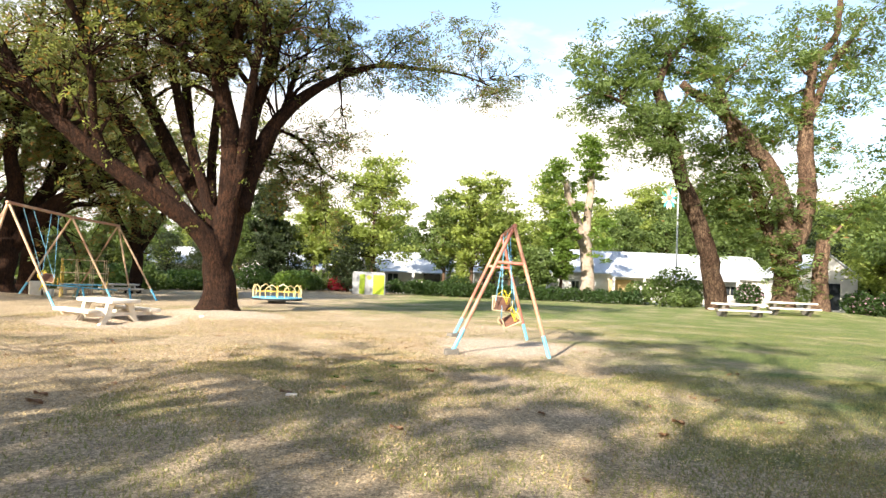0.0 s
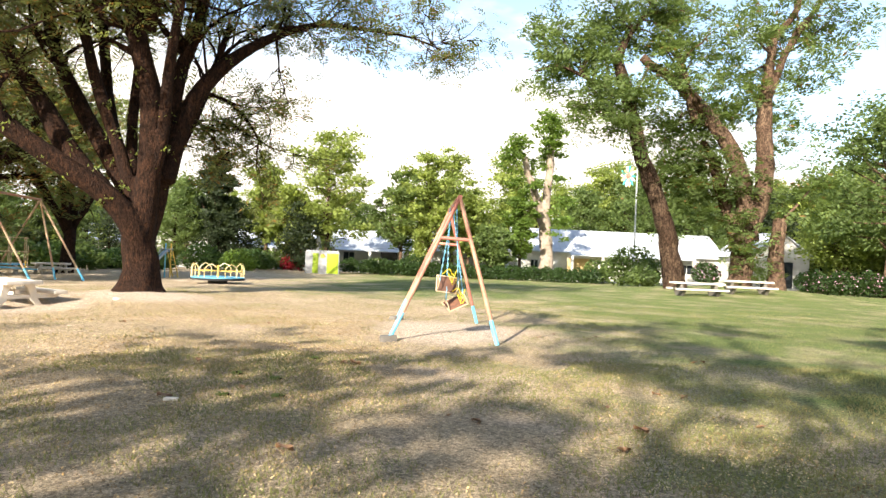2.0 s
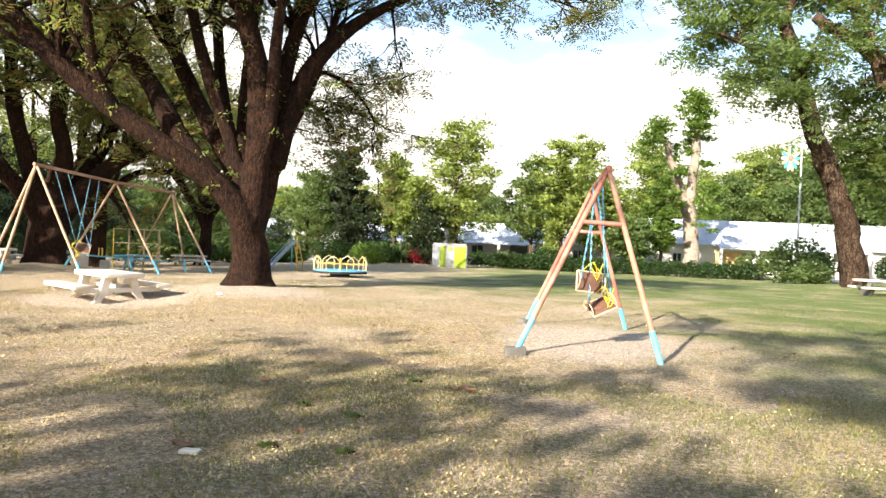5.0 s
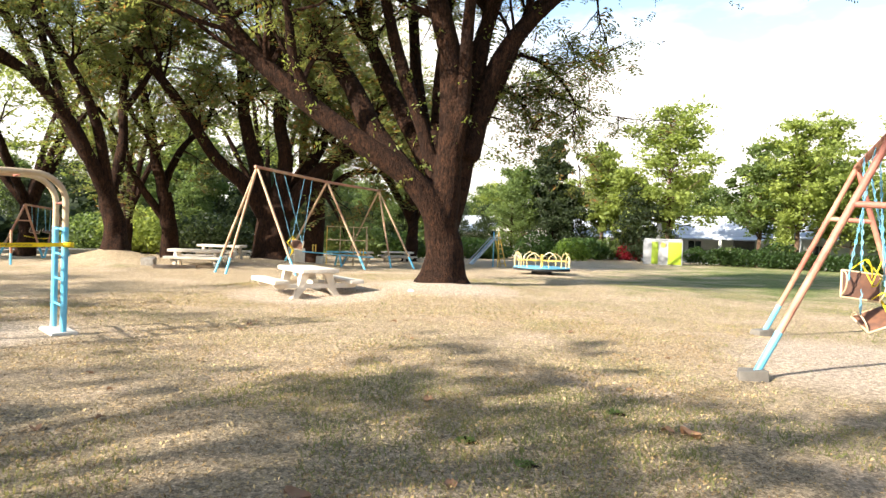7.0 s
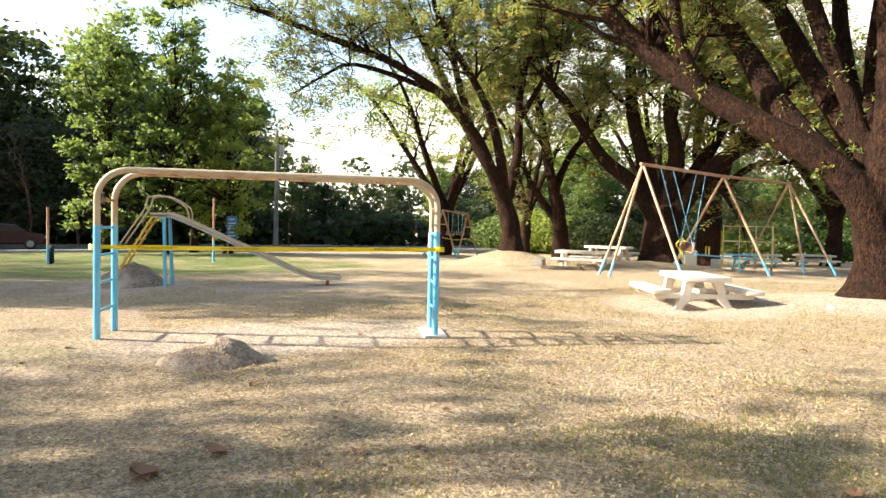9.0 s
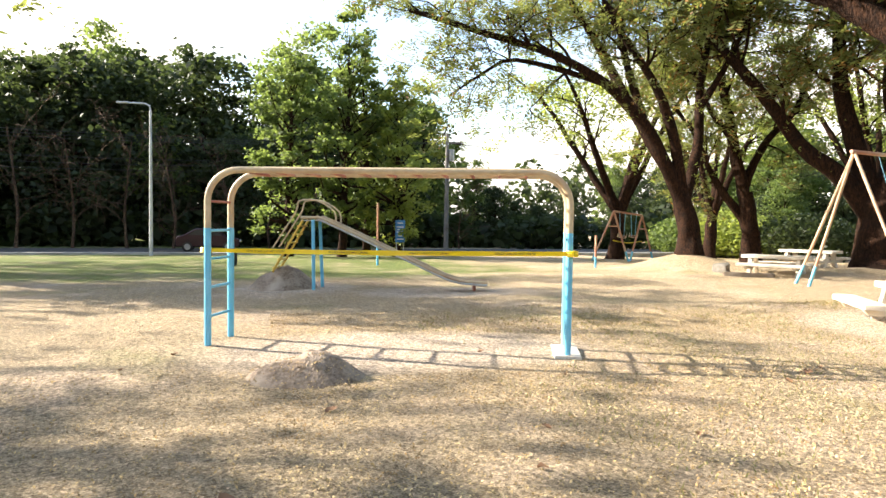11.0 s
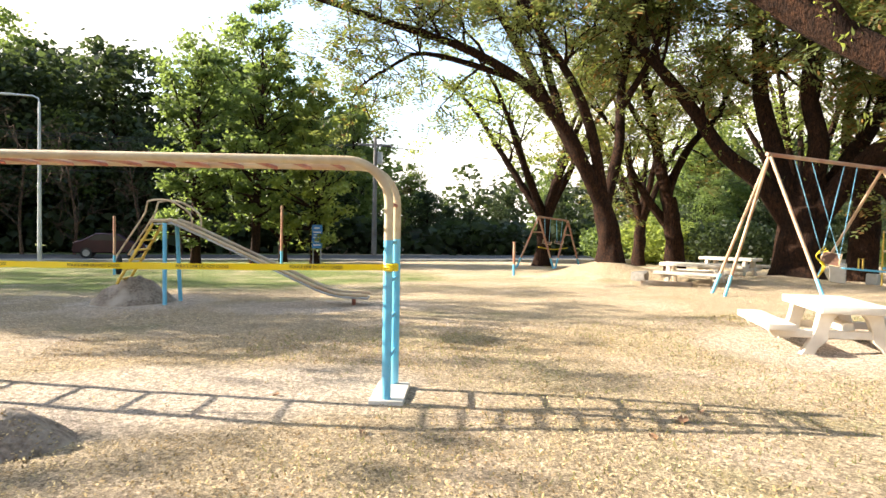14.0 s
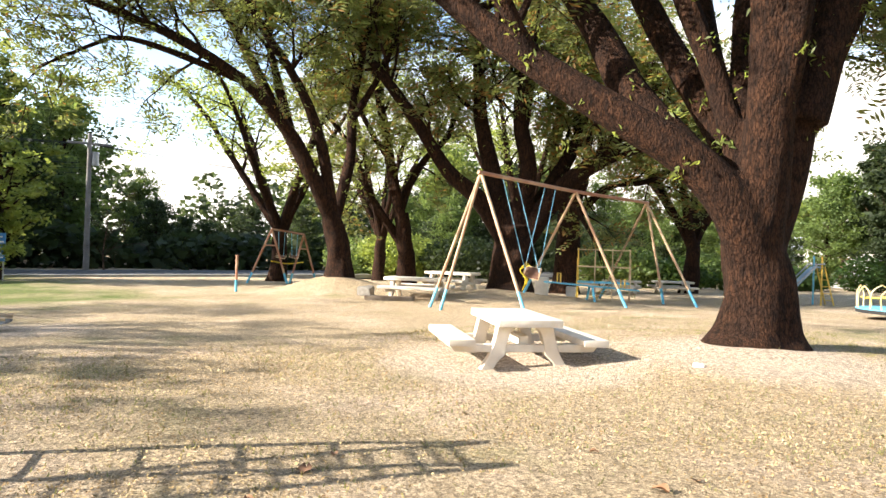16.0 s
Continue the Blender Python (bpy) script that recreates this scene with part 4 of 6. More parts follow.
def wood(x, y, scale=1.0, pale=False):
    k = int(rng.integers(0, 2)) * 2 + 1 if pale else int(rng.integers(0, 3) > 1) * 2
    s = scale * rng.uniform(0.85, 1.2)
    copy_thing(KINDS[k], Matrix.LocRotScale((x, y, rise(x, y) - 0.1), Euler((0, 0, rng.uniform(0, 6.28))), (s, s, s)))


def skyline(x, y):
    """How tall the woodland stands, by the direction from the lawn: open to the north-west."""
    a = math.degrees(math.atan2(-(x + 1), y - 8))
    return 0.4 if 61 < a < 73 else 0.62 if 50 < a <= 61 else 0.95 if a < 90 else 0.78 if a < 98 else 1.15


for i in range(30):
    x, y = -55 - rng.uniform(0, 6), -46 + i * 4.6 + rng.uniform(-1.5, 1.5)
    wood(x, y, 0.78 * skyline(x, y))
for i in range(24):
    x, y = -67 - rng.uniform(0, 8), -46 + i * 5.5 + rng.uniform(-2, 2)
    wood(x, y, 0.95 * skyline(x, y))
for i in range(46):
    wood(-72 + i * 3.6 + rng.uniform(-1.5, 1.5), 104 + rng.uniform(-6, 12), 0.62 + 0.28 * (i > 26), True)
for i in range(14):
    wood(50 + rng.uniform(0, 16), -10 + i * 9 + rng.uniform(-3, 3), 0.8)
for x, y, s in ((33, 86, 0.8), (40, 90, 0.85), (49, 74, 0.75), (54, 64, 0.8), (26, 92, 0.8), (58, 82, 0.9), (46, 60, 0.55)):
    wood(x, y, s, True)
for i in range(14):
    wood(-62 + i * 4.0 + rng.uniform(-1.5, 1.5), 76 - i * 0.8 + rng.uniform(-3, 3), 0.42)
for i in range(9):
    wood(-50 + i * 1.9, 50 + i * 3.0 + rng.uniform(-2, 2), 0.36)


def bare_tree(x, y, h, seed):
    """A leafless grey tree at the wood's edge: a stem and many fine forked branches."""
    g = np.random.default_rng(seed)
    tree = thing("bare_tree", Matrix.Translation((x, y, rise(x, y))), "leafless grey tree with fine branches at the wood's edge", "tree", "bare trees")
    stem = [(0, 0, -0.2, 0.11), (g.uniform(-0.2, 0.2), 0.1, h * 0.35, 0.08), (g.uniform(-0.5, 0.5), g.uniform(-0.6, 0.6), h, 0.02)]
    part("trunk", limb_shape(stem, 8, 0.1, seed), M_BARK_LIGHT, tree)
    paths, _ = sprout([[(*p,) for p in smooth_path(stem, 0.4)]], g, 2, 0.7, h * 0.55, 12, 0.5, 0.2)
    b = Shape()
    for q in paths:
        b.tube([Vector(p[:3]) for p in q], [max(0.016, p[3]) for p in q], 4, cap=False)
    tagged(part("crown_wood", b, M_BARK_LIGHT, tree), kind="stuff")
    return tree


BARE_TREES = [bare_tree(-49.5, 2.0, 6.5, 401), bare_tree(-50.5, -4.5, 7.5, 402)]
for k, (x, y, s) in enumerate(((-50, 5.6, 0.9), (-51, -1.2, 1.05), (-49.5, 8.4, 0.75), (-51, -8, 1.1), (-50, -12, 0.9), (-50.5, 11.5, 0.7), (-51, 23, 0.6))):
    copy_thing(BARE_TREES[k % 2], Matrix.LocRotScale((x, y, rise(x, y)), Euler((0, 0, k * 1.7)), (s, s, s)))
for x, y, s in ((-61, 3, 0.95), (-63, 9, 0.9), (-60, -3, 0.9), (-66, 20, 0.8)):
    wood(x, y, s)
# four trees to the north-west, then unseen ones added to shade the lawn
for k, (x, y, h, wide, per) in enumerate((
        (-34, 27, 11, 1.0, 14), (-30, 41, 13, 1.0, 14), (-20, 43, 12, 1.0, 14), (-39, 37, 12, 1.0, 14), (-17, -19.5, 13, 1.0, 5),
        (-27, -8, 11, 0.9, 10), (-21.9, -2.6, 10, 0.42, 14), (-36, -15, 13, 1.0, 8), (15, -17, 14, 1.0, 8), (-13.5, -9.5, 10.5, 0.3, 3))):
    g = np.random.default_rng(300 + k)
    limbs = [[(x, y, 0, 0.42), (x + 0.2, y, 1.5, 0.36), (x + 0.1, y + 0.1, 2.6, 0.3)]]
    for j in range(6):
        a = j * 1.05 + g.uniform(-0.3, 0.3)
        rr = g.uniform(4.0, 8.0) * wide
        limbs.append([(x + 0.1, y + 0.1, 2.0, 0.24), (x + math.cos(a) * rr * 0.3, y + math.sin(a) * rr * 0.3, h * 0.45, 0.17), (x + math.cos(a) * rr * 0.65, y + math.sin(a) * rr * 0.65, h * 0.75, 0.1), (x + math.cos(a) * rr, y + math.sin(a) * rr, h * 0.92, 0.04)])
    grown_tree(limbs, "wide rain tree with a broad shade-casting crown", M_BARK, M_LEAF_LIGHT if k < 4 else M_LEAF, 320 + k, twigs=7, length=3.4 if wide > 0.5 else 2.2, per_tip=per, size=(0.24, 0.11) if k < 4 else (0.36, 0.15), scatter=0.4 if k < 4 else 0.5, depth=2, spread=0.5)


def unseen_shade_tree(x, y, low, high, radius, seed, per):
    """A great rain tree, out of view and added to shade the lawn: a short bole and limbs that spread into a wide,
    broken crown.
    """
    g = np.random.default_rng(seed)
    limbs = [[(x, y, 0, 0.5), (x + 0.1, y, 1.6, 0.44), (x, y + 0.1, 2.8, 0.38)]]
    for j in range(11):
        a, rr = j * 2.4 + g.uniform(-0.3, 0.3), radius * math.sqrt((j + 0.6) / 11)
        top = low + (high - low) * g.uniform(0.25, 1.0)
        c, q = math.cos(a) * rr, math.sin(a) * rr
        limbs.append([(x, y, 2.2, 0.15), (x + c * 0.25, y + q * 0.25, low * 0.6, 0.085), (x + c * 0.6, y + q * 0.6, low + (top - low) * 0.4, 0.05), (x + c, y + q, top, 0.02)])
    grown_tree(limbs, "wide rain tree with a broad shade-casting crown", M_BARK, M_LEAF, seed, twigs=4, length=radius * 0.3, per_tip=per, size=(0.5, 0.28), scatter=0.32, depth=2, spread=0.5, start=0.5)


# unseen trees towards the sun; place and leaf count set the lawn's shade
for x, y, low, high, radius, seed, per in ((-9.4, -12.4, 9.0, 14.0, 8.0, 501, 1), (-5.0, -13.8, 13.0, 18.0, 9.4, 502, 7), (-10.9, -6.5, 9.5, 12.0, 3.8, 503, 1), (2.6, -10.0, 9.0, 14.0, 7.5, 504, 7)):
    unseen_shade_tree(x, y, low, high, radius, seed, per)


def far_woods(name, a, b, height, deep, count, leaf, label, seed):
    """A thick belt of undergrowth and far trees that closes the view."""
    g = np.random.default_rng(seed)
    a, b = np.array(a, float), np.array(b, float)
    t = g.uniform(0, 1, count)
    d = (b - a) / np.linalg.norm(b - a)
    n = np.array([-d[1], d[0]])
    top = np.array([height * (0.72 + 0.55 * noise.noise(Vector((q * np.linalg.norm(b - a) * 0.16, seed, 0))) + 0.2 * noise.noise(Vector((q * np.linalg.norm(b - a) * 0.6, seed, 4)))) for q in t])
    xy = a + (b - a) * t[:, None] + n * g.uniform(-deep, deep, count)[:, None]
    c = np.column_stack([xy, top * g.uniform(0.0, 1.0, count) ** 0.8 - 0.3 + rise(*((a + b) / 2))])
    tagged(new(name, quad_mesh(name, leaf_quads(c, 0.95, 0.62, g, 0.3), leaf)), label, "woodland", kind="stuff")


far_woods("undergrowth", (-57, -70), (-57, 130), 4.2, 3.0, 15000, M_LEAF_DARK, "dark tangled undergrowth along the road", 1)
far_woods("far_woods", (-84, -90), (-84, 150), 12.0, 4.0, 22000, M_LEAF_DARK, "far dark woodland beyond the road", 2)
far_woods("far_woods", (-100, 124), (110, 124), 10.0, 4.0, 20000, M_LEAF_GREEN, "far woodland behind the houses", 3)
far_woods("far_woods", (78, 130), (78, -90), 11.0, 4.0, 14000, M_LEAF_GREEN, "far woodland on the open side", 4)
far_woods("far_woods", (90, -75), (-100, -75), 11.0, 4.0, 14000, M_LEAF_DARK, "far woodland behind the shade trees", 5)


# ---------------------------------------------------------------- playground
def pipe(name, a, b, r, mat, parent, label="", sides=10):
    return part(name, Shape().tube([a, b], r, sides), mat, parent, label)


def lerp(a, b, t):
    return Vector(a).lerp(Vector(b), t)


def two_tone_leg(parent, top, foot, r, mat, tip=0.16):
    """A painted pipe leg with a blue lower end."""
    mid = lerp(foot, top, tip)
    leg = part("leg", Shape().tube([top, mid], r, 12), mat, parent)
    part("foot", Shape().tube([mid, lerp(foot, top, -0.02)], r * 1.04, 12), M_BLUE, leg, "sky-blue painted lower end")
    return leg


def monkey_bars():
    near = [(-9.18, 7.29), (-7.82, 11.19)]
    far = [(-9.72, 7.52), (-8.34, 11.41)]
    z0 = rise(-8.7, 9.3)
    ob = thing("monkey_bars", Matrix.Translation((0, 0, 0)), "cream and blue steel monkey bars on the bare soil", "monkey bars")
    top, bend, split, r = 2.06, 0.36, 1.39, 0.039
    for a, b in (near, far):
        a, b = Vector((*a, z0)), Vector((*b, z0))
        d = (b - a).normalized()
        path = [a + Vector((0, 0, split)), a + Vector((0, 0, top - bend))]
        for k in range(1, 9):
            t = k / 8 * math.pi / 2
            path.append(a + Vector((0, 0, top - bend)) + d * bend * (1 - math.cos(t)) + Vector((0, 0, bend * math.sin(t))))
        back = [b + Vector((0, 0, split)), b + Vector((0, 0, top - bend))]
        for k in range(1, 9):
            t = k / 8 * math.pi / 2
            back.append(b + Vector((0, 0, top - bend)) - d * bend * (1 - math.cos(t)) + Vector((0, 0, bend * math.sin(t))))
        part("rail", Shape().tube(path + list(reversed(back)), r, 14), M_CREAM, ob)
        for p in (a, b):
            part("post", Shape().tube([p + Vector((0, 0, -0.1)), p + Vector((0, 0, split))], r * 1.03, 14), M_BLUE, ob, "sky-blue painted post")
    for (a, b) in zip(near, far):
        for k, z in enumerate((0.36, 0.70, 1.03, 1.36, 1.70)):
            pipe("rung", (*a, z0 + z), (*b, z0 + z), 0.016, M_RED if k == 4 else M_BLUE, ob)
    for k in range(11):
        t = 0.12 + 0.76 * k / 10
        a, b = lerp((*near[0], 0), (*near[1], 0), t), lerp((*far[0], 0), (*far[1], 0), t)
        pipe("rung", a + Vector((0, 0, z0 + top - 0.025)), b + Vector((0, 0, z0 + top - 0.025)), 0.018, M_RED, ob)
    tagged(new("concrete_pad", Shape().box((-0.36, -0.15, -0.1), (0.36, 0.15, 0.03), pose(-8.08, 11.3, z0, 0, 0, -22), 0.015).mesh("concrete_pad", M_CONCRETE)), "small white concrete pad under the monkey bars", "concrete pad")


def slide():
    ob = thing("slide", Matrix.Translation((0, 0, 0)), "tall cream slide with yellow ladder on an earth mound", "slide")
    d, s = Vector((0.33, 0.944, 0)), Vector((0.944, -0.33, 0)) * 0.25
    top = Vector((-16.5, 9.15, 1.5))
    z = rise(-16, 10)
    prof = [top - d * 0.35, top, top + d * 0.25 + Vector((0, 0, -0.06)), top + d * 2.3 + Vector((0, 0, -0.98)), top + d * 2.9 + Vector((0, 0, -1.25)), top + d * 3.3 + Vector((0, 0, -1.37)), top + d * 3.9 + Vector((0, 0, -1.4))]
    prof = [Vector(p) for p in smooth_path([tuple(p) for p in prof], 0.15)]
    bed = Shape()
    for p in prof:
        bed.v += [p - s, p + s, p + s - Vector((0, 0, 0.03)), p - s - Vector((0, 0, 0.03))]
    for i in range(len(prof) - 1):
        for k in range(4):
            a, b = i * 4 + k, i * 4 + (k + 1) % 4
            bed.f.append((a, b, b + 4, a + 4))
    part("bed", bed, M_STEEL, ob, "worn grey metal sliding bed")
    for q in (-1, 1):
        part("side_rail", Shape().tube([p + s * q + Vector((0, 0, 0.05)) for p in prof], 0.035, 10), M_CREAM, ob)
        two = Shape().tube([top + s * q * 1.2 - d * 0.05, Vector((top.x, top.y, z)) + s * q * 1.6 - Vector((0, 0, 0.1))], 0.04, 10)
        part("post", two, M_BLUE, ob, "sky-blue support post")
        foot = top - d * 1.0 + s * q * 0.95
        foot.z = 0.3
        part("ladder_rail", Shape().tube([foot, top + s * q * 0.95 - d * 0.3], 0.028, 10), M_YELLOW, ob)
        hoop = [foot + Vector((0, 0, 0.55)), lerp(foot, top, 0.55) + s * q * 0.5 + Vector((0, 0, 0.75)), top - d * 0.4 + s * q + Vector((0, 0, 0.42)), top + d * 0.02 + s * q + Vector((0, 0, 0.44)), top + d * 0.42 + s * q + Vector((0, 0, 0.2)), top + d * 0.46 + s * q + Vector((0, 0, -0.06))]
        part("handrail", Shape().tube([p[:3] for p in smooth_path([tuple(p) for p in hoop], 0.12)], 0.02, 8), M_CREAM, ob)
    for k in range(6):
        t = 0.08 + 0.16 * k
        a = lerp((top - d * 1.0).to_tuple()[:2] + (0.3,), top - d * 0.3, t)
        part("step", Shape().box((-0.24, -0.06, -0.015), (0.24, 0.06, 0.015), Matrix.Translation(a) @ pose(0, 0, 0, 0, 0, -19.3), 0.004), M_YELLOW, ob)
    end = top + d * 3.6
    pipe("end_post", (end.x, end.y, 0.17), (end.x, end.y, -0.1), 0.04, M_RED, ob)


def mound_height(px, py, rx, ry, h, seed):
    r = min(1.0, math.hypot(px / rx, py / ry))
    n = noise.fractal(Vector((px * 1.9 + seed, py * 1.9, seed)), 1.0, 2.0, 5)
    return h * max(0.0, math.cos(r * math.pi / 2)) ** 0.9 * (1 + 0.3 * n) + 0.03 * n * (1 - r) - 0.05 * r


def dirt_mound(x, y, rx, ry, h, label, seed):
    s, k, m = Shape(), 24, 20
    for i in range(m + 1):
        for j in range(k * 2):
            t, r = math.pi * j / k, i / m
            px, py = math.cos(t) * r * rx, math.sin(t) * r * ry
            s.v.append(Vector((px, py, mound_height(px, py, rx, ry, h, seed))))
    for i in range(m):
        for j in range(k * 2):
            a, b = i * k * 2 + j, i * k * 2 + (j + 1) % (k * 2)
            s.f.append((a, a + k * 2, b + k * 2, b))
    ob = new("dirt_mound", s.mesh("dirt_mound", M_DIRT))
    ob.matrix_basis = pose(x, y, rise(x, y))
    tagged(ob, label, "dirt mound")


def picnic_table(x, y, turn, label, group="", length=1.75, z=0.0):
    """A cast concrete table with two benches on X-shaped end frames. x of its own frame is along the top."""
    ob = thing("picnic_table", pose(x, y, rise(x, y) + z, 0, 0, turn), label, "picnic table", group)
    h = 0.64
    part("tabletop", Shape().box((-length / 2, -0.42, h - 0.1), (length / 2, 0.42, h), None, 0.02), M_CONCRETE, ob)
    for q in (-1, 1):
        part("bench", Shape().box((-length / 2, q * 0.87 - 0.17, 0.30), (length / 2, q * 0.87 + 0.17, 0.39), None, 0.02), M_CONCRETE, ob)
        e = q * (length / 2 - 0.28)
        fr = Shape()
        t = pose(e, 0, 0, 0, 0, 90)
        for w in (-1, 1):
            fr.prism([(w * 0.62, -0.08), (w * 0.44, -0.08), (w * 0.37, 0.07), (w * 0.26, 0.17), (w * 0.25, 0.3), (w * 0.2, 0.45), (w * 0.12, h - 0.1), (w * 0.37, h - 0.1), (w * 0.41, 0.34), (w * 0.47, 0.17)], 0.12, t, 0.012)
        fr.prism([(-1.0, 0.30), (-0.92, 0.2), (0.92, 0.2), (1.0, 0.30)], 0.09, t, 0.008)
        part("end_frame", fr, M_CONCRETE, ob)
    part("stretcher", Shape().box((-length / 2 + 0.3, -0.06, 0.28), (length / 2 - 0.3, 0.06, 0.4), None, 0.01), M_CONCRETE, ob)
    return ob


def chain(name, parent, a, b, mat, r=0.012):
    """A hanging chain of links."""
    a, b = Vector(a), Vector(b)
    n = int((b - a).length / 0.07)
    s = Shape()
    d = (b - a).normalized()
    side = d.cross(Vector((0.3, 0.9, 0.1))).normalized()
    other = d.cross(side)
    for i in range(n):
        c, w = lerp(a, b, (i + 0.5) / n), side if i % 2 else other
        ring = [c + d * 0.042 * math.cos(t) + w * 0.011 * math.sin(t) for t in [2 * math.pi * k / 6 for k in range(7)]]
        s.tube(ring, r * 0.6, 4, cap=False)
    return part(name, s, mat, parent)


def swing_seat(name, parent, m, label):
    seat = part(name, Shape().box((-0.21, -0.16, -0.012), (0.21, 0.16, 0.012), m, 0.006), M_WOODSEAT, parent, label)
    for q in (-1, 1):
        part("seat_rail", Shape().tube([m @ Vector((q * 0.21, -0.17, 0)), m @ Vector((q * 0.21, 0.17, 0))], 0.014, 8), M_CREAM, seat)
        part("hoop", Shape().tube([m @ Vector((q * 0.21, 0.15 * math.cos(t), 0.16 * math.sin(t))) for t in [math.pi * k / 8 for k in range(9)]], 0.01, 6), M_CREAM, seat)
    for q in (-1, 1):
        part("edge", Shape().tube([m @ Vector((-0.21, q * 0.165, 0)), m @ Vector((0.21, q * 0.165, 0))], 0.014, 8), M_CREAM, seat)
    return seat


def rope(parent, pts, mat, r=0.012, name="rope"):
    return part(name, Shape().tube([p[:3] for p in smooth_path(pts, 0.05)], r, 6), mat, parent)


def near_swing():
    ob = thing("swing_set", Matrix.Translation((0, 0, 0)), "rust-red swing frame with blue feet and tied-up seats", "swing set")
    ap, bp = Vector((1.5, 13.98, 2.74)), Vector((1.56, 17.25, 2.70))
    part("beam", Shape().tube([ap - Vector((0, 0.06, 0)), bp + Vector((0, 0.06, 0))], 0.048, 12), M_RED, ob)
    for apex, w, e, mats in ((ap, (0.31, 13.68), (2.25, 13.42), (M_RED, M_ORANGE)), (bp, (0.44, 17.75), (2.37, 17.6), (M_RED, M_RED))):
        zw, ze = rise(*w) + 0.12, rise(*e)
        two_tone_leg(ob, apex, (*w, zw), 0.04, mats[0])
        two_tone_leg(ob, apex, (*e, ze), 0.04, mats[1])
        t = 0.30
        pipe("crossbar", lerp(apex, (*w, zw), t), lerp(apex, (*e, ze), t), 0.036, M_RED, ob)
        dirt = Shape().box((-0.15, -0.13, -0.1), (0.15, 0.13, 0.11), None, 0.04)
        for v in dirt.v:
            v += Vector(noise.noise_vector(v * 6)) * 0.03
        ft = new("concrete_footing", dirt.mesh("concrete_footing", M_CONCRETE_GREY))
        ft.matrix_basis = pose(w[0] - 0.06, w[1], rise(*w), 0, 0, 12 + 30 * (w[1] > 15))
        tagged(ft, "rough grey concrete block holding a swing leg", "concrete block")
    for k, (y, x, z, turn) in enumerate(((14.90, 1.38, 1.03, (74, 6, 14)), (14.90, 1.57, 0.65, (30, -22, 20)))):
        m = pose(x, y, z, *turn)
        seat = swing_seat("seat", ob, m, "brown swing seat with a cream frame")
        for q in (-1, 1):
            a = m @ Vector((q * 0.2, 0.0, 0.15))
            chain("chain", ob, (1.5 + 0.05 * q, 15.0 + 0.9 * k + 0.2 * q, 2.66), a, M_ROPE_B)
        rope(ob, [(x - 0.1, y, z + 0.2), (x + 0.05, y - 0.1, z + 0.32), (x + 0.12, y + 0.05, z + 0.1), (x + 0.02, y + 0.1, z + 0.25), (x + 0.12, y, z + 0.02)], M_ROPE_Y, 0.008)
        rope(ob, [(x + 0.05, y, z + 0.3), (x + 0.2, y - 0.05, z + 0.1), (x + 0.1, y - 0.1, z), (x + 0.2, y, z + 0.3)], M_ROPE_Y, 0.008)


def long_swing():
    ob = thing("swing_set", Matrix.Translation((0, 0, 0)), "long peach swing frame with three leg pairs", "swing set")
    tops = [Vector((-15.65, 23.6, 3.58)), Vector((-15.78, 27.95, 3.42)), Vector((-15.93, 32.3, 3.38))]
    part("beam", Shape().tube([tops[0] - Vector((0, 0.1, 0)), tops[1], tops[2] + Vector((0, 0.1, 0))], 0.055, 12), M_ORANGE, ob)
    feet = [((-16.81, 22.92), (-13.55, 23.23), (-16.11, 22.70)), ((-17.67, 27.77), (-13.89, 28.07), None), ((-18.32, 32.98), (-13.54, 31.64), (-14.89, 31.88))]
    for apex, (w, e, brace) in zip(tops, feet):
        for p in (w, e, brace):
            if p:
                two_tone_leg(ob, apex, (*p, rise(*p)), 0.043, M_PEACH, 0.15)
    m = pose(-14.86, 24.95, 0.88, 70, 10, 30)
    swing_seat("seat", ob, m, "brown swing seat with a cream frame")
    for q, y0, y1 in ((-1, 24.5, 26.4), (1, 25.1, 26.9)):
        chain("chain", ob, (-15.68, y0, 3.5), m @ Vector((0.2 * q, 0, 0.15)), M_ROPE_B, 0.009)
        chain("chain", ob, (-15.74, y1, 3.44), m @ Vector((0.2 * q, 0, 0.2)), M_ROPE_B, 0.009)
    for k in range(3):
        rope(ob, [(-14.95 + 0.06 * k, 24.8, 1.2 - 0.05 * k), (-15.1, 24.7, 0.95), (-14.9, 24.7 + 0.05 * k, 0.7), (-15.05, 24.75, 0.4)], M_ROPE_Y, 0.012)


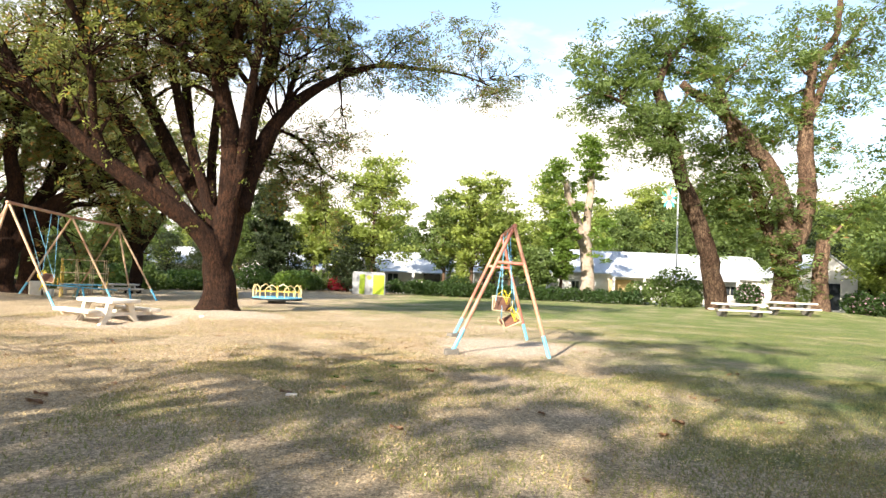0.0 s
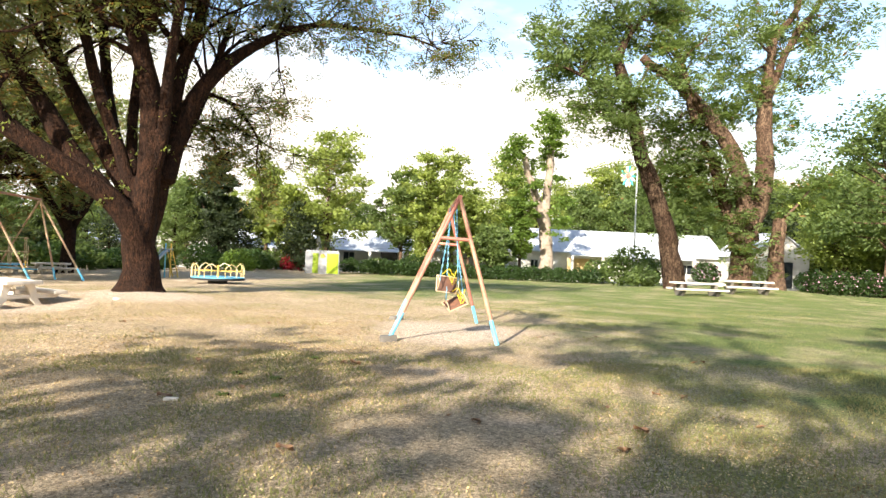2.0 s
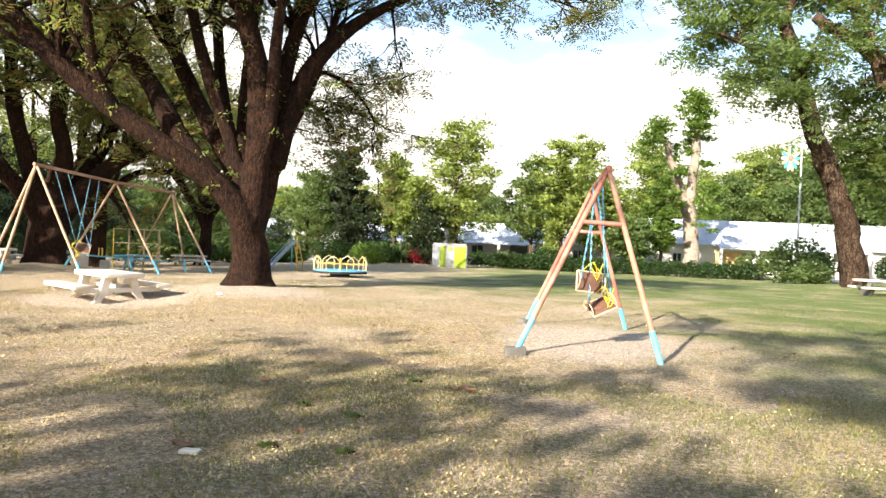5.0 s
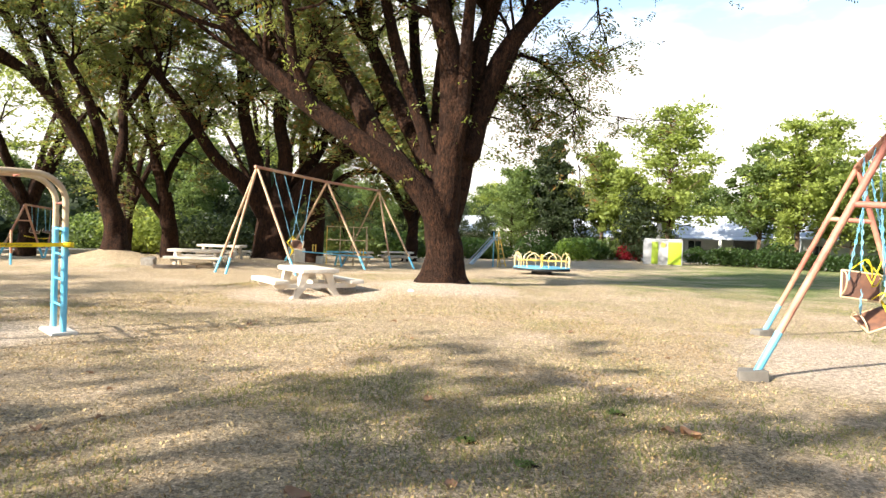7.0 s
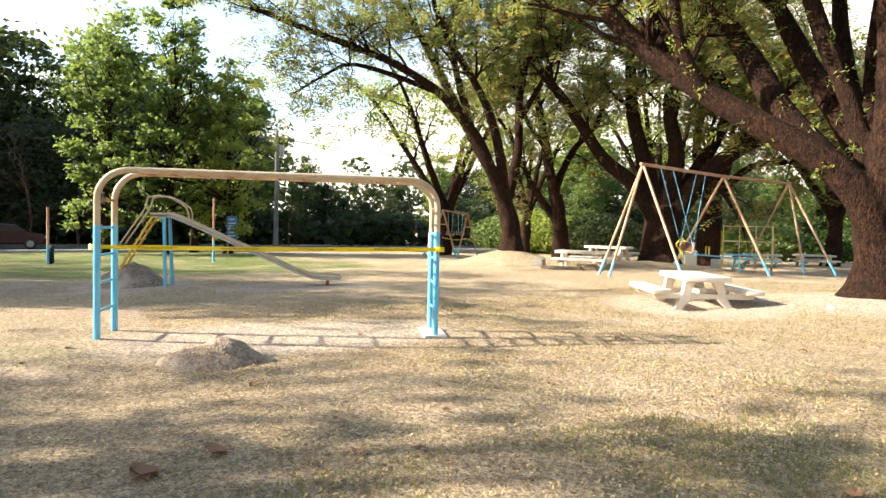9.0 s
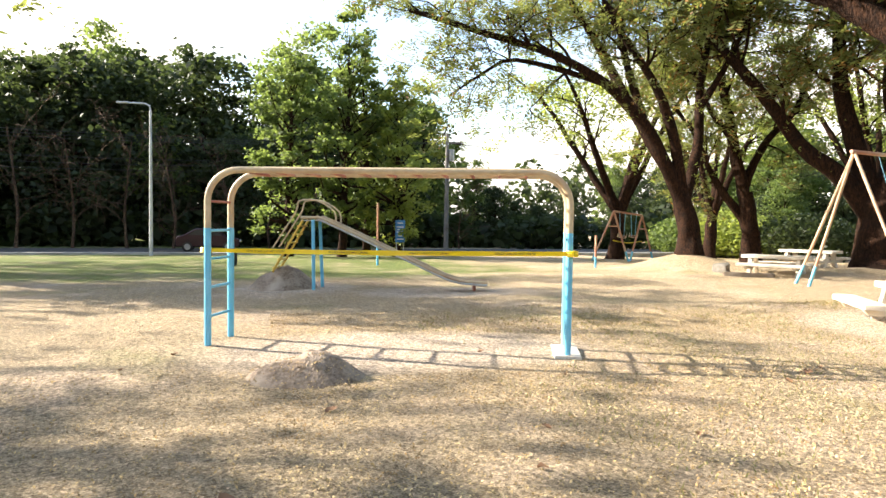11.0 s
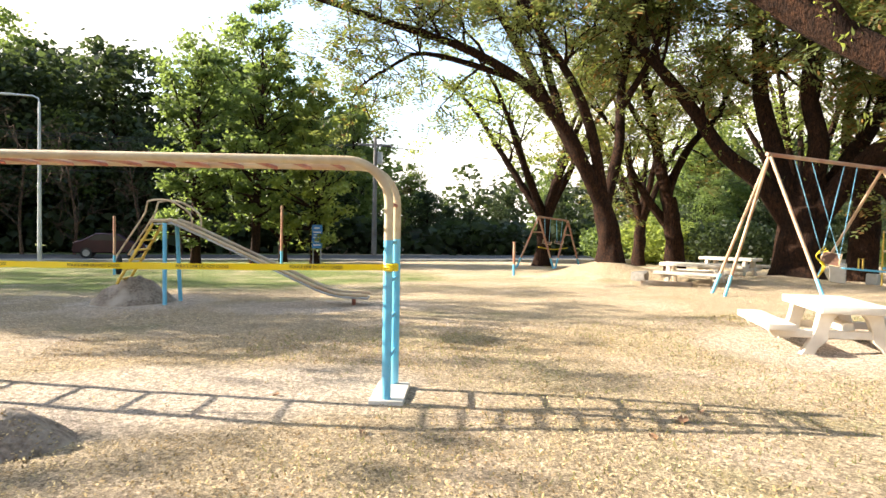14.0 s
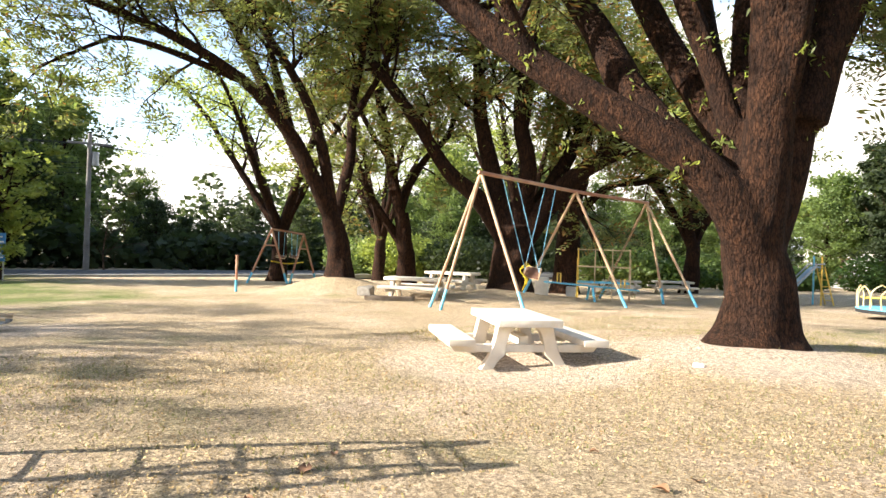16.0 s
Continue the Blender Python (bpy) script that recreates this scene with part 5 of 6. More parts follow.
def far_swing():
    ob = thing("swing_set", Matrix.Translation((0, 0, 0)), "small orange swing frame by the far trees", "swing set")
    tops = [Vector((-31.3, 25.3, 2.15)), Vector((-32.2, 27.5, 1.98))]
    part("beam", Shape().tube(tops, 0.05, 10), M_ORANGE, ob)
    for apex, feet in zip(tops, (((-31.76, 24.37), (-30.97, 26.0)), ((-31.3, 26.3), (-32.6, 28.5)))):
        low = [(p[0], p[1], rise(p[0], p[1])) for p in feet]
        for p in low:
            two_tone_leg(ob, apex, p, 0.05, M_ORANGE, 0.2)
        pipe("crossbar", lerp(apex, low[0], 0.3), lerp(apex, low[1], 0.3), 0.035, M_ORANGE, ob)
    for k in range(4):
        a = lerp(tops[0], tops[1], 0.2 + 0.2 * k)
        chain("chain", ob, a, (a.x + 0.1 * (-1) ** k, a.y, 0.9), M_ROPE_B, 0.02)
    for k in (0.3, 0.7):
        a = lerp(tops[0], tops[1], k)
        swing_seat("seat", ob, pose(a.x, a.y, 0.85, 20, 10, 50), "brown swing seat")
    rope(ob, [tuple(tops[0] - Vector((0, 0, 1.5))), tuple(lerp(tops[0], tops[1], 0.5) - Vector((0, 0, 1.55))), tuple(tops[1] - Vector((0, 0, 1.4)))], M_ROPE_Y, 0.03)


monkey_bars()
slide()
dirt_mound(-17.1, 8.4, 1.1, 0.85, 0.5, "bare earth mound under the slide ladder", 4)
SOIL_HEAP = (-7.6, 8.3, 0.5, 0.64, 0.24)
dirt_mound(*SOIL_HEAP, "crumbly mound of dry soil", 2)
picnic_table(-8.93, 17.76, 149, "white concrete picnic table with fixed benches", length=1.6)
near_swing()
long_swing()
far_swing()


# ---------------------------------------------------------------- more of the playground
def merry_go_round(x, y):
    z = rise(x, y)
    ob = thing("merry_go_round", Matrix.Translation((x, y, z)), "blue merry-go-round platform with yellow hoop rails", "merry-go-round")
    r = 1.25
    part("platform", Shape().tube([(0, 0, 0.3), (0, 0, 0.335)], r, 40), M_BLUE, ob)
    part("skirt", Shape().tube([(0, 0, 0.2), (0, 0, 0.297)], r * 1.005, 40), M_RUBBER, ob, "black rubber rim")
    part("hub", Shape().tube([(0, 0, -0.1), (0, 0, 0.2)], 0.45, 20), M_CONCRETE_GREY, ob)
    part("centre_post", Shape().tube([(0, 0, 0.34), (0, 0, 0.9)], 0.05, 12), M_YELLOW, ob)
    for k in range(8):
        a = 2 * math.pi * k / 8
        c, w = Vector((math.cos(a), math.sin(a), 0)), Vector((-math.sin(a), math.cos(a), 0))
        hoop = [c * r * 0.94 - w * 0.3 + Vector((0, 0, 0.34)), c * r * 0.94 - w * 0.3 + Vector((0, 0, 0.75)), c * r * 0.94 - w * 0.05 + Vector((0, 0, 0.95)), c * r * 0.94 + w * 0.05 + Vector((0, 0, 0.95)), c * r * 0.94 + w * 0.3 + Vector((0, 0, 0.75)), c * r * 0.94 + w * 0.3 + Vector((0, 0, 0.34))]
        part("hoop_rail", Shape().tube([p[:3] for p in smooth_path([tuple(q) for q in hoop], 0.1)], 0.02, 8), M_YELLOW_PALE, ob)
        pipe("spoke_rail", Vector((0, 0, 0.62)), c * r * 0.94 + Vector((0, 0, 0.62)), 0.02, M_YELLOW, ob)


def toddler_slide(x, y, turn):
    ob = thing("toddler_slide", pose(x, y, rise(x, y), 0, 0, turn), "small slide with blue bed and yellow ladder", "slide")
    bed = Shape().prism([(-1.15, 0.18), (0.2, 1.5), (0.5, 1.5), (0.5, 1.44), (0.22, 1.44), (-1.12, 0.12)], 0.4, None, 0.01)
    part("bed", bed, M_PALE_BLUE, ob, "blue sliding bed with worn pale middle")
    for q in (-1, 1):
        part("side_rail", Shape().tube([(-1.15, q * 0.27, 0.26), (0.2, q * 0.27, 1.58), (0.5, q * 0.27, 1.6)], 0.03, 8), M_STEEL, ob)
        pipe("post", (0.4, q * 0.25, -0.1), (0.4, q * 0.25, 1.9), 0.035, M_BLUE if q > 0 else M_YELLOW, ob)
        pipe("ladder_rail", (0.95, q * 0.25, -0.1), (0.5, q * 0.25, 1.5), 0.03, M_YELLOW, ob)
    for k in range(5):
        t = 0.12 + 0.18 * k
        pipe("rung", (0.95 - 0.45 * t, -0.25, 1.5 * t), (0.95 - 0.45 * t, 0.25, 1.5 * t), 0.02, M_YELLOW, ob)


def portable_toilet(x, y, turn):
    ob = thing("portable_toilet", pose(x, y, rise(x, y), 0, 0, turn), "twin portable toilet with lime green doors", "portable toilet")
    part("cabin", Shape().box((-1.5, -0.6, -0.05), (1.5, 0.6, 1.95), None, 0.06), M_PLASTIC, ob, "grey-white plastic shell")
    part("roof", Shape().box((-1.45, -0.55, 1.95), (1.45, 0.55, 2.1), None, 0.07), M_PLASTIC, ob)
    for x0, x1 in ((-0.85, -0.35), (0.4, 1.42)):
        door = part("door", Shape().box((x0, -0.64, 0.06), (x1, -0.6, 1.86), None, 0.012), M_LIME, ob, "lime green plastic door")
        for k in range(9):
            part("louvre", Shape().box((x0 + 0.07, -0.655, 0.2 + 0.18 * k), (x1 - 0.07, -0.64, 0.28 + 0.18 * k)), M_LIME, door, smooth=False)
    part("badge", Shape().tube([(0.02, -0.6, 1.6), (0.02, -0.63, 1.6)], 0.2, 20), M_YELLOW, ob, "round yellow badge")


def park_bench(x, y, turn, z=0.0):
    ob = thing("park_bench", pose(x, y, rise(x, y) + z, 0, 0, turn), "weathered white picnic bench on the lawn", "bench", "benches under the old trees")
    w = 1.42
    part("tabletop", Shape().box((-w, -0.38, 0.66), (w, 0.38, 0.75), None, 0.02), M_CONCRETE, ob)
    for q in (-1, 1):
        part("seat", Shape().box((-w, q * 0.72 - 0.16, 0.33), (w, q * 0.72 + 0.16, 0.42), None, 0.02), M_CONCRETE, ob)
        e = Shape().prism([(-0.75, 0.33), (-0.3, -0.1), (0.3, -0.1), (0.75, 0.33), (0.25, 0.33), (0.3, 0.66), (-0.3, 0.66), (-0.25, 0.33)], 0.16, pose(q * 0.95, 0, 0, 0, 0, 90))
        part("end_frame", e, M_CONCRETE_GREY, ob)


def house(x, y, w, d, wall_h, ridge_h, label, gable="x", openings=(), porch=None, turn=0.0, wall=None):
    """A low house: walls, a sheet roof with ridges, windows and a porch. y of its own frame points away from the lane."""
    ob = thing("house", pose(x, y, rise(x, y), 0, 0, turn), label, "house")
    wall = wall or M_WALL
    part("wall", Shape().box((-w / 2, 0, -0.2), (w / 2, d, wall_h)), wall, ob, smooth=False)
    t = None if gable == "x" else pose(0, d / 2, 0, 0, 0, 90) @ pose(0, -w / 2, 0)
    span, run = (d, w) if gable == "x" else (w, d)
    o = 0.6
    for s in (-1, 1):
        roof = Shape()
        n = int(run / 0.75)
        for k in range(n):
            x0, x1 = -run / 2 - 0.3 + (run + 0.6) * k / n, -run / 2 - 0.3 + (run + 0.6) * (k + 0.94) / n
            y0, y1 = span / 2 + s * (span / 2 + o), span / 2
            zl, zh = wall_h - 0.15, ridge_h
            q = [(x0, y0, zl), (x1, y0, zl), (x1, y1, zh), (x0, y1, zh)]
            b = len(roof.v)
            roof.v += [Vector(p) for p in q] + [Vector((p[0], p[1], p[2] + 0.07)) for p in q]
            roof.f += [tuple(b + i for i in ff) for ff in ((0, 3, 2, 1), (4, 5, 6, 7), (0, 1, 5, 4), (1, 2, 6, 5), (2, 3, 7, 6), (3, 0, 4, 7))]
        base = Shape()
        q = [(-run / 2 - 0.3, span / 2 + s * (span / 2 + o), wall_h - 0.2), (run / 2 + 0.3, span / 2 + s * (span / 2 + o), wall_h - 0.2), (run / 2 + 0.3, span / 2, ridge_h - 0.03), (-run / 2 - 0.3, span / 2, ridge_h - 0.03)]
        base.v = [Vector(p) for p in q] + [Vector((p[0], p[1], p[2] + 0.05)) for p in q]
        base.f = [(0, 3, 2, 1), (4, 5, 6, 7), (0, 1, 5, 4), (1, 2, 6, 5), (2, 3, 7, 6), (3, 0, 4, 7)]
        if t:
            for v in roof.v + base.v:
                v.xyz = t @ v
        rf = part("roof", base, M_ROOF, ob, "white metal sheet roof", smooth=False)
        tagged(part("roof_sheet", roof, M_ROOF, rf, smooth=False), kind="stuff")
    for s in (-1, 1):
        g = Shape().prism([(-span / 2, wall_h), (span / 2, wall_h), (0, ridge_h - 0.06)], 0.2)
        gm = pose(s * (run / 2 - 0.12), span / 2, 0, 0, 0, 90)
        if t:
            gm = t @ gm
        part("gable", g, wall, ob, smooth=False, m=gm)
    for ox, oz, ow, oh, kind in openings:
        if kind == "window":
            win = part("window", Shape().box((ox - ow / 2, -0.08, oz), (ox + ow / 2, 0.02, oz + oh)), M_WALL, ob, smooth=False)
            for k in range(2):
                part("pane", Shape().box((ox - ow / 2 + 0.08 + k * (ow / 2 - 0.04), -0.1, oz + 0.08), (ox - 0.04 + k * (ow / 2 - 0.04), -0.07, oz + oh - 0.08)), M_GLASS, win, smooth=False)
        else:
            part("door", Shape().box((ox - ow / 2, -0.09, 0), (ox + ow / 2, 0.02, oh)), M_WALL_WARM if kind == "ochre" else M_GLASS, ob, smooth=False)
    if porch:
        px, pw, pd = porch
        part("porch_roof", Shape().prism([(-pd, wall_h - 0.5), (0, wall_h - 0.05), (0, wall_h + 0.06), (-pd, wall_h - 0.4)], pw, pose(px, 0, 0, 0, 0, 90)), M_ROOF, ob, smooth=False)
        for k in range(int(pw / 3.2) + 1):
            cx = px - pw / 2 + 0.2 + k * (pw - 0.4) / max(1, int(pw / 3.2))
            part("column", Shape().box((cx - 0.14, -pd + 0.1, -0.1), (cx + 0.14, -pd + 0.38, wall_h - 0.48), None, 0.02), M_WALL, ob)
    return ob


def leafy(name, label, category, cells, seed, leaf, per=160, size=(0.2, 0.12), flowers=None, stem=True, kind=""):
    """A bush or a hedge: clumps of leaves at (x, y, radius, height) on short woody stems."""
    rng = np.random.default_rng(seed)
    x0, y0 = cells[0][0], cells[0][1]
    z0 = rise(x0, y0)
    ob = thing(name, Matrix.Translation((x0, y0, z0)), label, category, kind=kind)
    cs, st = [], Shape()
    for x, y, r, h in cells:
        k = int(per * r * r * 3 + 30)
        p = rng.normal(0, 1, (k, 3))
        p /= np.linalg.norm(p, axis=1, keepdims=True)
        p *= rng.uniform(0.45, 1.05, (k, 1)) ** 0.6
        c = np.stack([x - x0 + p[:, 0] * r, y - y0 + p[:, 1] * r, h * 0.52 + p[:, 2] * h * 0.5], 1)
        cs.append(c)
        for q in range(3):
            e = c[int(rng.integers(0, k))]
            st.tube([(x - x0, y - y0, -0.1), (x - x0 + 0.05, y - y0, h * 0.3), tuple(e)], [0.03, 0.02, 0.008], 5, cap=False)
    cs = np.concatenate(cs)
    tagged(part("stem", st, M_BARK, ob), kind="stuff")
    part("foliage", quad_mesh("foliage", leaf_quads(cs, size[0], size[1], rng, 0.3), leaf), None, ob)
    if flowers:
        pick = cs[rng.uniform(0, 1, len(cs)) < 0.1]
        part("blossom", quad_mesh("blossom", leaf_quads(pick + [0, -0.1, 0.05], 0.14, 0.13, rng, 0.4), flowers), None, ob, "pale pink blossoms")
    return ob


def street_lamp(x, y, h, turn):
    ob = thing("street_lamp", pose(x, y, rise(x, y), 0, 0, turn), "slim grey street lamp with a short arm", "street lamp")
    part("pole", Shape().tube([(0, 0, -0.1), (0, 0, h - 0.4)], [0.11, 0.06], 12), M_GALV, ob)
    part("arm", Shape().tube([(0, 0, h - 0.4), (0.05, 0, h - 0.15), (0.3, 0, h - 0.03), (1.3, 0, h)], 0.045, 8), M_GALV, ob)
    part("lamp_head", Shape().box((1.15, -0.13, h - 0.04), (1.8, 0.13, h + 0.06), None, 0.03), M_GALV, ob)


def utility_pole(x, y, h):
    ob = thing("utility_pole", pose(x, y, rise(x, y), 0, 0, 80), "grey utility pole with crossarm and transformer", "utility pole")
    part("pole", Shape().tube([(0, 0, -0.1), (0, 0, h)], [0.2, 0.12], 12), M_POLE, ob)
    part("crossarm", Shape().box((-1.3, -0.06, h - 0.75), (1.3, 0.06, h - 0.6), None, 0.01), M_POLE, ob)
    for k in (-1, -0.35, 0.45, 1):
        part("insulator", Shape().tube([(k, 0, h - 0.6), (k, 0, h - 0.4)], 0.05, 8), M_SIGN_WHITE, ob)
    part("transformer", Shape().tube([(0.35, 0, h - 2.1), (0.35, 0, h - 1.2)], 0.22, 14), M_STEEL, ob)


def cable(a, b, sag, r=0.014):
    pts = [Vector(a).lerp(Vector(b), k / 14) - Vector((0, 0, sag * 4 * (k / 14) * (1 - k / 14))) for k in range(15)]
    tagged(new("power_cable", Shape().tube(pts, r, 4).mesh("power_cable", M_INK)), "thin black power cable between poles", "cable", "cables along the road")


def tyre_post(x, y):
    ob = thing("tyre_post", pose(x, y, rise(x, y)), "orange and blue post with a hung tyre", "post")
    pipe("post_top", (0, 0, 0.7), (0, 0, 2.1), 0.045, M_ORANGE, ob)
    pipe("post_base", (0, 0, -0.1), (0, 0, 0.7), 0.048, M_BLUE, ob)
    ring = [(-0.32 + 0.26 * math.cos(t), 0.1, 0.34 + 0.26 * math.sin(t)) for t in [2 * math.pi * k / 20 for k in range(21)]]
    part("tyre", Shape().tube(ring, 0.1, 10, cap=False), M_RUBBER, ob, "worn black tyre")


def plain_post(x, y, h):
    ob = thing("post", pose(x, y, rise(x, y)), "orange and blue painted pole on the lawn", "post")
    pipe("post_top", (0, 0, h * 0.33), (0, 0, h), 0.045, M_ORANGE, ob)
    pipe("post_base", (0, 0, -0.1), (0, 0, h * 0.33), 0.048, M_BLUE, ob)


def banner(x, y, turn):
    ob = thing("banner_sign", pose(x, y, rise(x, y), 0, 0, turn), "tall blue roadside sign with white lines", "sign")
    for q in (-0.2, 0.2):
        pipe("post", (q, 0, -0.1), (q, 0, 2.0), 0.03, M_STEEL, ob)
    part("panel", Shape().box((-0.27, -0.03, 0.85), (0.27, 0.03, 2.1), None, 0.01), M_SIGN_BLUE, ob)
    for k, (w, z) in enumerate(((0.3, 1.9), (0.4, 1.68), (0.34, 1.54), (0.4, 1.4), (0.24, 1.18), (0.38, 1.0))):
        part("text_bar", Shape().box((-w / 2, -0.042, z), (w / 2, -0.031, z + 0.06)), M_SIGN_WHITE, ob, smooth=False)


def flower_lamp(x, y, h):
    ob = thing("lamp_post", pose(x, y, rise(x, y)), "tall white lamp post with a flower-shaped ornament", "lamp post")
    part("pole", Shape().tube([(0, 0, -0.1), (0, 0, h)], [0.1, 0.07], 12), M_GALV, ob)
    part("arm", Shape().tube([(0, 0, h - 0.1), (-0.4, 0, h + 0.05), (-1.1, 0, h + 0.1)], 0.04, 8), M_GALV, ob)
    part("lamp_head", Shape().box((-1.6, -0.12, h + 0.04), (-1.0, 0.12, h + 0.15), None, 0.03), M_GALV, ob)
    c = Vector((-0.85, 0, h - 0.95))
    flower = part("flower_disc", Shape().tube([c + Vector((0, 0.05, 0)), c - Vector((0, 0.05, 0))], 0.24, 20), M_RED, ob, "red flower centre")
    for k in range(14):
        a = 2 * math.pi * k / 14
        u, w = Vector((math.cos(a) * 0.68, 0, math.sin(a))), Vector((-math.sin(a), 0, math.cos(a)))
        ring = [c + u * (0.68 + 0.44 * math.cos(t)) + w * 0.13 * math.sin(t) for t in [2 * math.pi * q / 10 for q in range(10)]]
        leaf = Shape()
        leaf.v = [q - Vector((0, 0.02, 0)) for q in ring] + [q + Vector((0, 0.02, 0)) for q in ring]
        leaf.f = [tuple(range(10)), tuple(range(19, 9, -1))] + [(q, (q + 1) % 10, (q + 1) % 10 + 10, q + 10) for q in range(10)]
        part("petal", leaf, (M_PETAL_TEAL, M_SIGN_WHITE, M_YELLOW_PALE)[k % 3], flower)
    pipe("bracket", c + Vector((0.3, 0.05, 0)), Vector((0, 0.05, c.z)), 0.02, M_STEEL, ob)


def car(x, y, turn):
    ob = thing("car", pose(x, y, -0.6, 0, 0, turn), "dark maroon hatchback on the road", "car")
    body = Shape().prism([(-1.9, 0.3), (-1.95, 0.65), (-1.85, 0.85), (-1.5, 0.92), (-1.05, 1.0), (-0.45, 1.42), (0.7, 1.46), (1.45, 1.05), (1.85, 0.95), (1.95, 0.6), (1.9, 0.3)], 1.65, None, 0.05)
    part("body", body, M_CAR, ob)
    part("side_window", Shape().prism([(-0.9, 1.02), (-0.4, 1.36), (0.65, 1.39), (1.2, 1.05)], 1.67), M_GLASS, ob, "dark glass", smooth=False)
    for wx in (-1.2, 1.2):
        for q in (-1, 1):
            tyre = part("wheel", Shape().tube([(wx, q * 0.7, 0.31), (wx, q * 0.85, 0.31)], 0.31, 20), M_RUBBER, ob)
            part("rim", Shape().tube([(wx, q * 0.8, 0.31), (wx, q * 0.865, 0.31)], 0.19, 14), M_STEEL, tyre)
    for q in (-1, 1):
        part("headlight", Shape().box((-1.97, q * 0.6 - 0.15, 0.6), (-1.86, q * 0.6 + 0.15, 0.74), None, 0.02), M_SIGN_WHITE, ob)


def climbing_frame(x, y, turn):
    ob = thing("climbing_frame", pose(x, y, rise(x, y), 0, 0, turn), "cream and blue pipe climbing frame", "climbing frame")
    for i in range(4):
        for j in range(3):
            pipe("upright", (i * 0.6, j * 0.6, -0.1), (i * 0.6, j * 0.6, 1.75 if j else 1.4), 0.018, M_YELLOW if i == 0 else M_CREAM, ob, sides=6)
    for z in (0.55, 1.1, 1.7):
        for j in range(3):
            pipe("bar", (0, j * 0.6, z), (1.8, j * 0.6, z), 0.018, M_BLUE if z < 0.6 else M_CREAM, ob, sides=6)
        for i in range(4):
            pipe("bar", (i * 0.6, 0, z), (i * 0.6, 1.2, z), 0.018, M_BLUE if z < 0.6 else M_CREAM, ob, sides=6)


def seesaw(x, y, turn):
    ob = thing("seesaw", pose(x, y, rise(x, y), 0, 0, turn), "blue low seesaw with yellow handles", "seesaw")
    part("plank", Shape().box((-1.6, -0.14, 0.45), (1.6, 0.14, 0.5), pose(0, 0, 0, 0, 4, 0), 0.01), M_BLUE, ob)
    for q in (-1, 1):
        pipe("stand", (0, q * 0.35, -0.1), (0, q * 0.12, 0.46), 0.04, M_BLUE, ob)
        part("handle", Shape().tube([(q * 1.1, -0.14, 0.5 - q * 0.07), (q * 1.1, -0.14, 0.8 - q * 0.07), (q * 1.1, 0.14, 0.8 - q * 0.07), (q * 1.1, 0.14, 0.5 - q * 0.07)], 0.025, 8), M_YELLOW, ob)


def block(name, x, y, size, label, category, mat, turn=0.0, seed=0, bevel=0.06, crush=0.04):
    s = Shape().box((-size[0] / 2, -size[1] / 2, -0.08), (size[0] / 2, size[1] / 2, size[2]), None, bevel)
    for v in s.v:
        v += Vector(noise.noise_vector(v * 3.1 + Vector((seed, 0, 0)))) * crush
    ob = new(name, s.mesh(name, mat))
    ob.matrix_basis = pose(x, y, rise(x, y), 0, 0, turn)
    tagged(ob, label, category)


M_PETAL_TEAL = material("petal_teal", (0.1, 0.5, 0.45), 0.5)


def barrier_tape():
    """Yellow printed tape tied between the monkey bars' posts, slack and twisted here and there."""
    a, b = Vector((-9.24, 7.27, 1.135)), Vector((-7.77, 11.2, 1.165))
    n, s, off = 60, Shape(), (b - a).normalized().cross(Vector((0, 0, 1)))
    for i in range(n + 1):
        t = i / n
        p = a.lerp(b, t) - Vector((0, 0, 0.012 * 4 * t * (1 - t)))
        w = 0.027 * (1 - 0.3 * noise.noise(Vector((t * 9, 0, 0)))) 
        tilt = 0.5 * noise.noise(Vector((t * 5, 3, 0)))
        up = Vector((0, 0, math.cos(tilt))) + off * math.sin(tilt)
        s.v += [p + up * w, p - up * w, p - up * w + off * 0.003, p + up * w + off * 0.003]
    for i in range(n):
        for k in range(4):
            q, r = i * 4 + k, i * 4 + (k + 1) % 4
            s.f.append((q, r, r + 4, q + 4))
    tape = tagged(new("barrier_tape", s.mesh("barrier_tape", M_TAPE)), "yellow police barrier tape tied across the bars", "barrier tape")
    for p in (a, b):
        for k in range(3):
            ring = [p + Vector((0.055 * math.cos(q) + (0.05 if p is b else -0.05) * 0, 0.055 * math.sin(q), 0.02 * k - 0.02)) for q in [2 * math.pi * j / 12 for j in range(13)]]
            part("knot", Shape().tube(ring, 0.014, 6, cap=False), M_TAPE, tape)
    d = (b - a).normalized()
    for k, t in enumerate((0.17, 0.40, 0.62, 0.85)):
        cu = bpy.data.curves.new("tape_text", "FONT")
        cu.body, cu.size, cu.extrude, cu.align_x, cu.align_y = "POLICE LINE DO NOT CROSS", 0.034, 0.0008, "CENTER", "CENTER"
        p = a.lerp(b, t) - Vector((0, 0, 0.012 * 4 * t * (1 - t))) + off * 0.012
        tx = new("tape_text", cu)
        tx.data.materials.append(M_INK)
        m = Matrix((d, Vector((0, 0, 1)), d.cross(Vector((0, 0, 1))))).transposed().to_4x4()
        m.translation = p
        me = bpy.data.meshes.new_from_object(tx)
        bpy.data.objects.remove(tx)
        ob = new("tape_text", me)
        ob.parent = tape
        ob.matrix_basis = m
        tagged(ob, "black printed warning text")


barrier_tape()
merry_go_round(-8.31, 33.86)
toddler_slide(-12.67, 38.56, 53)
portable_toilet(-6.48, 61.16, 4)
park_bench(16.82, 36.58, -3)
park_bench(20.74, 38.56, -6)
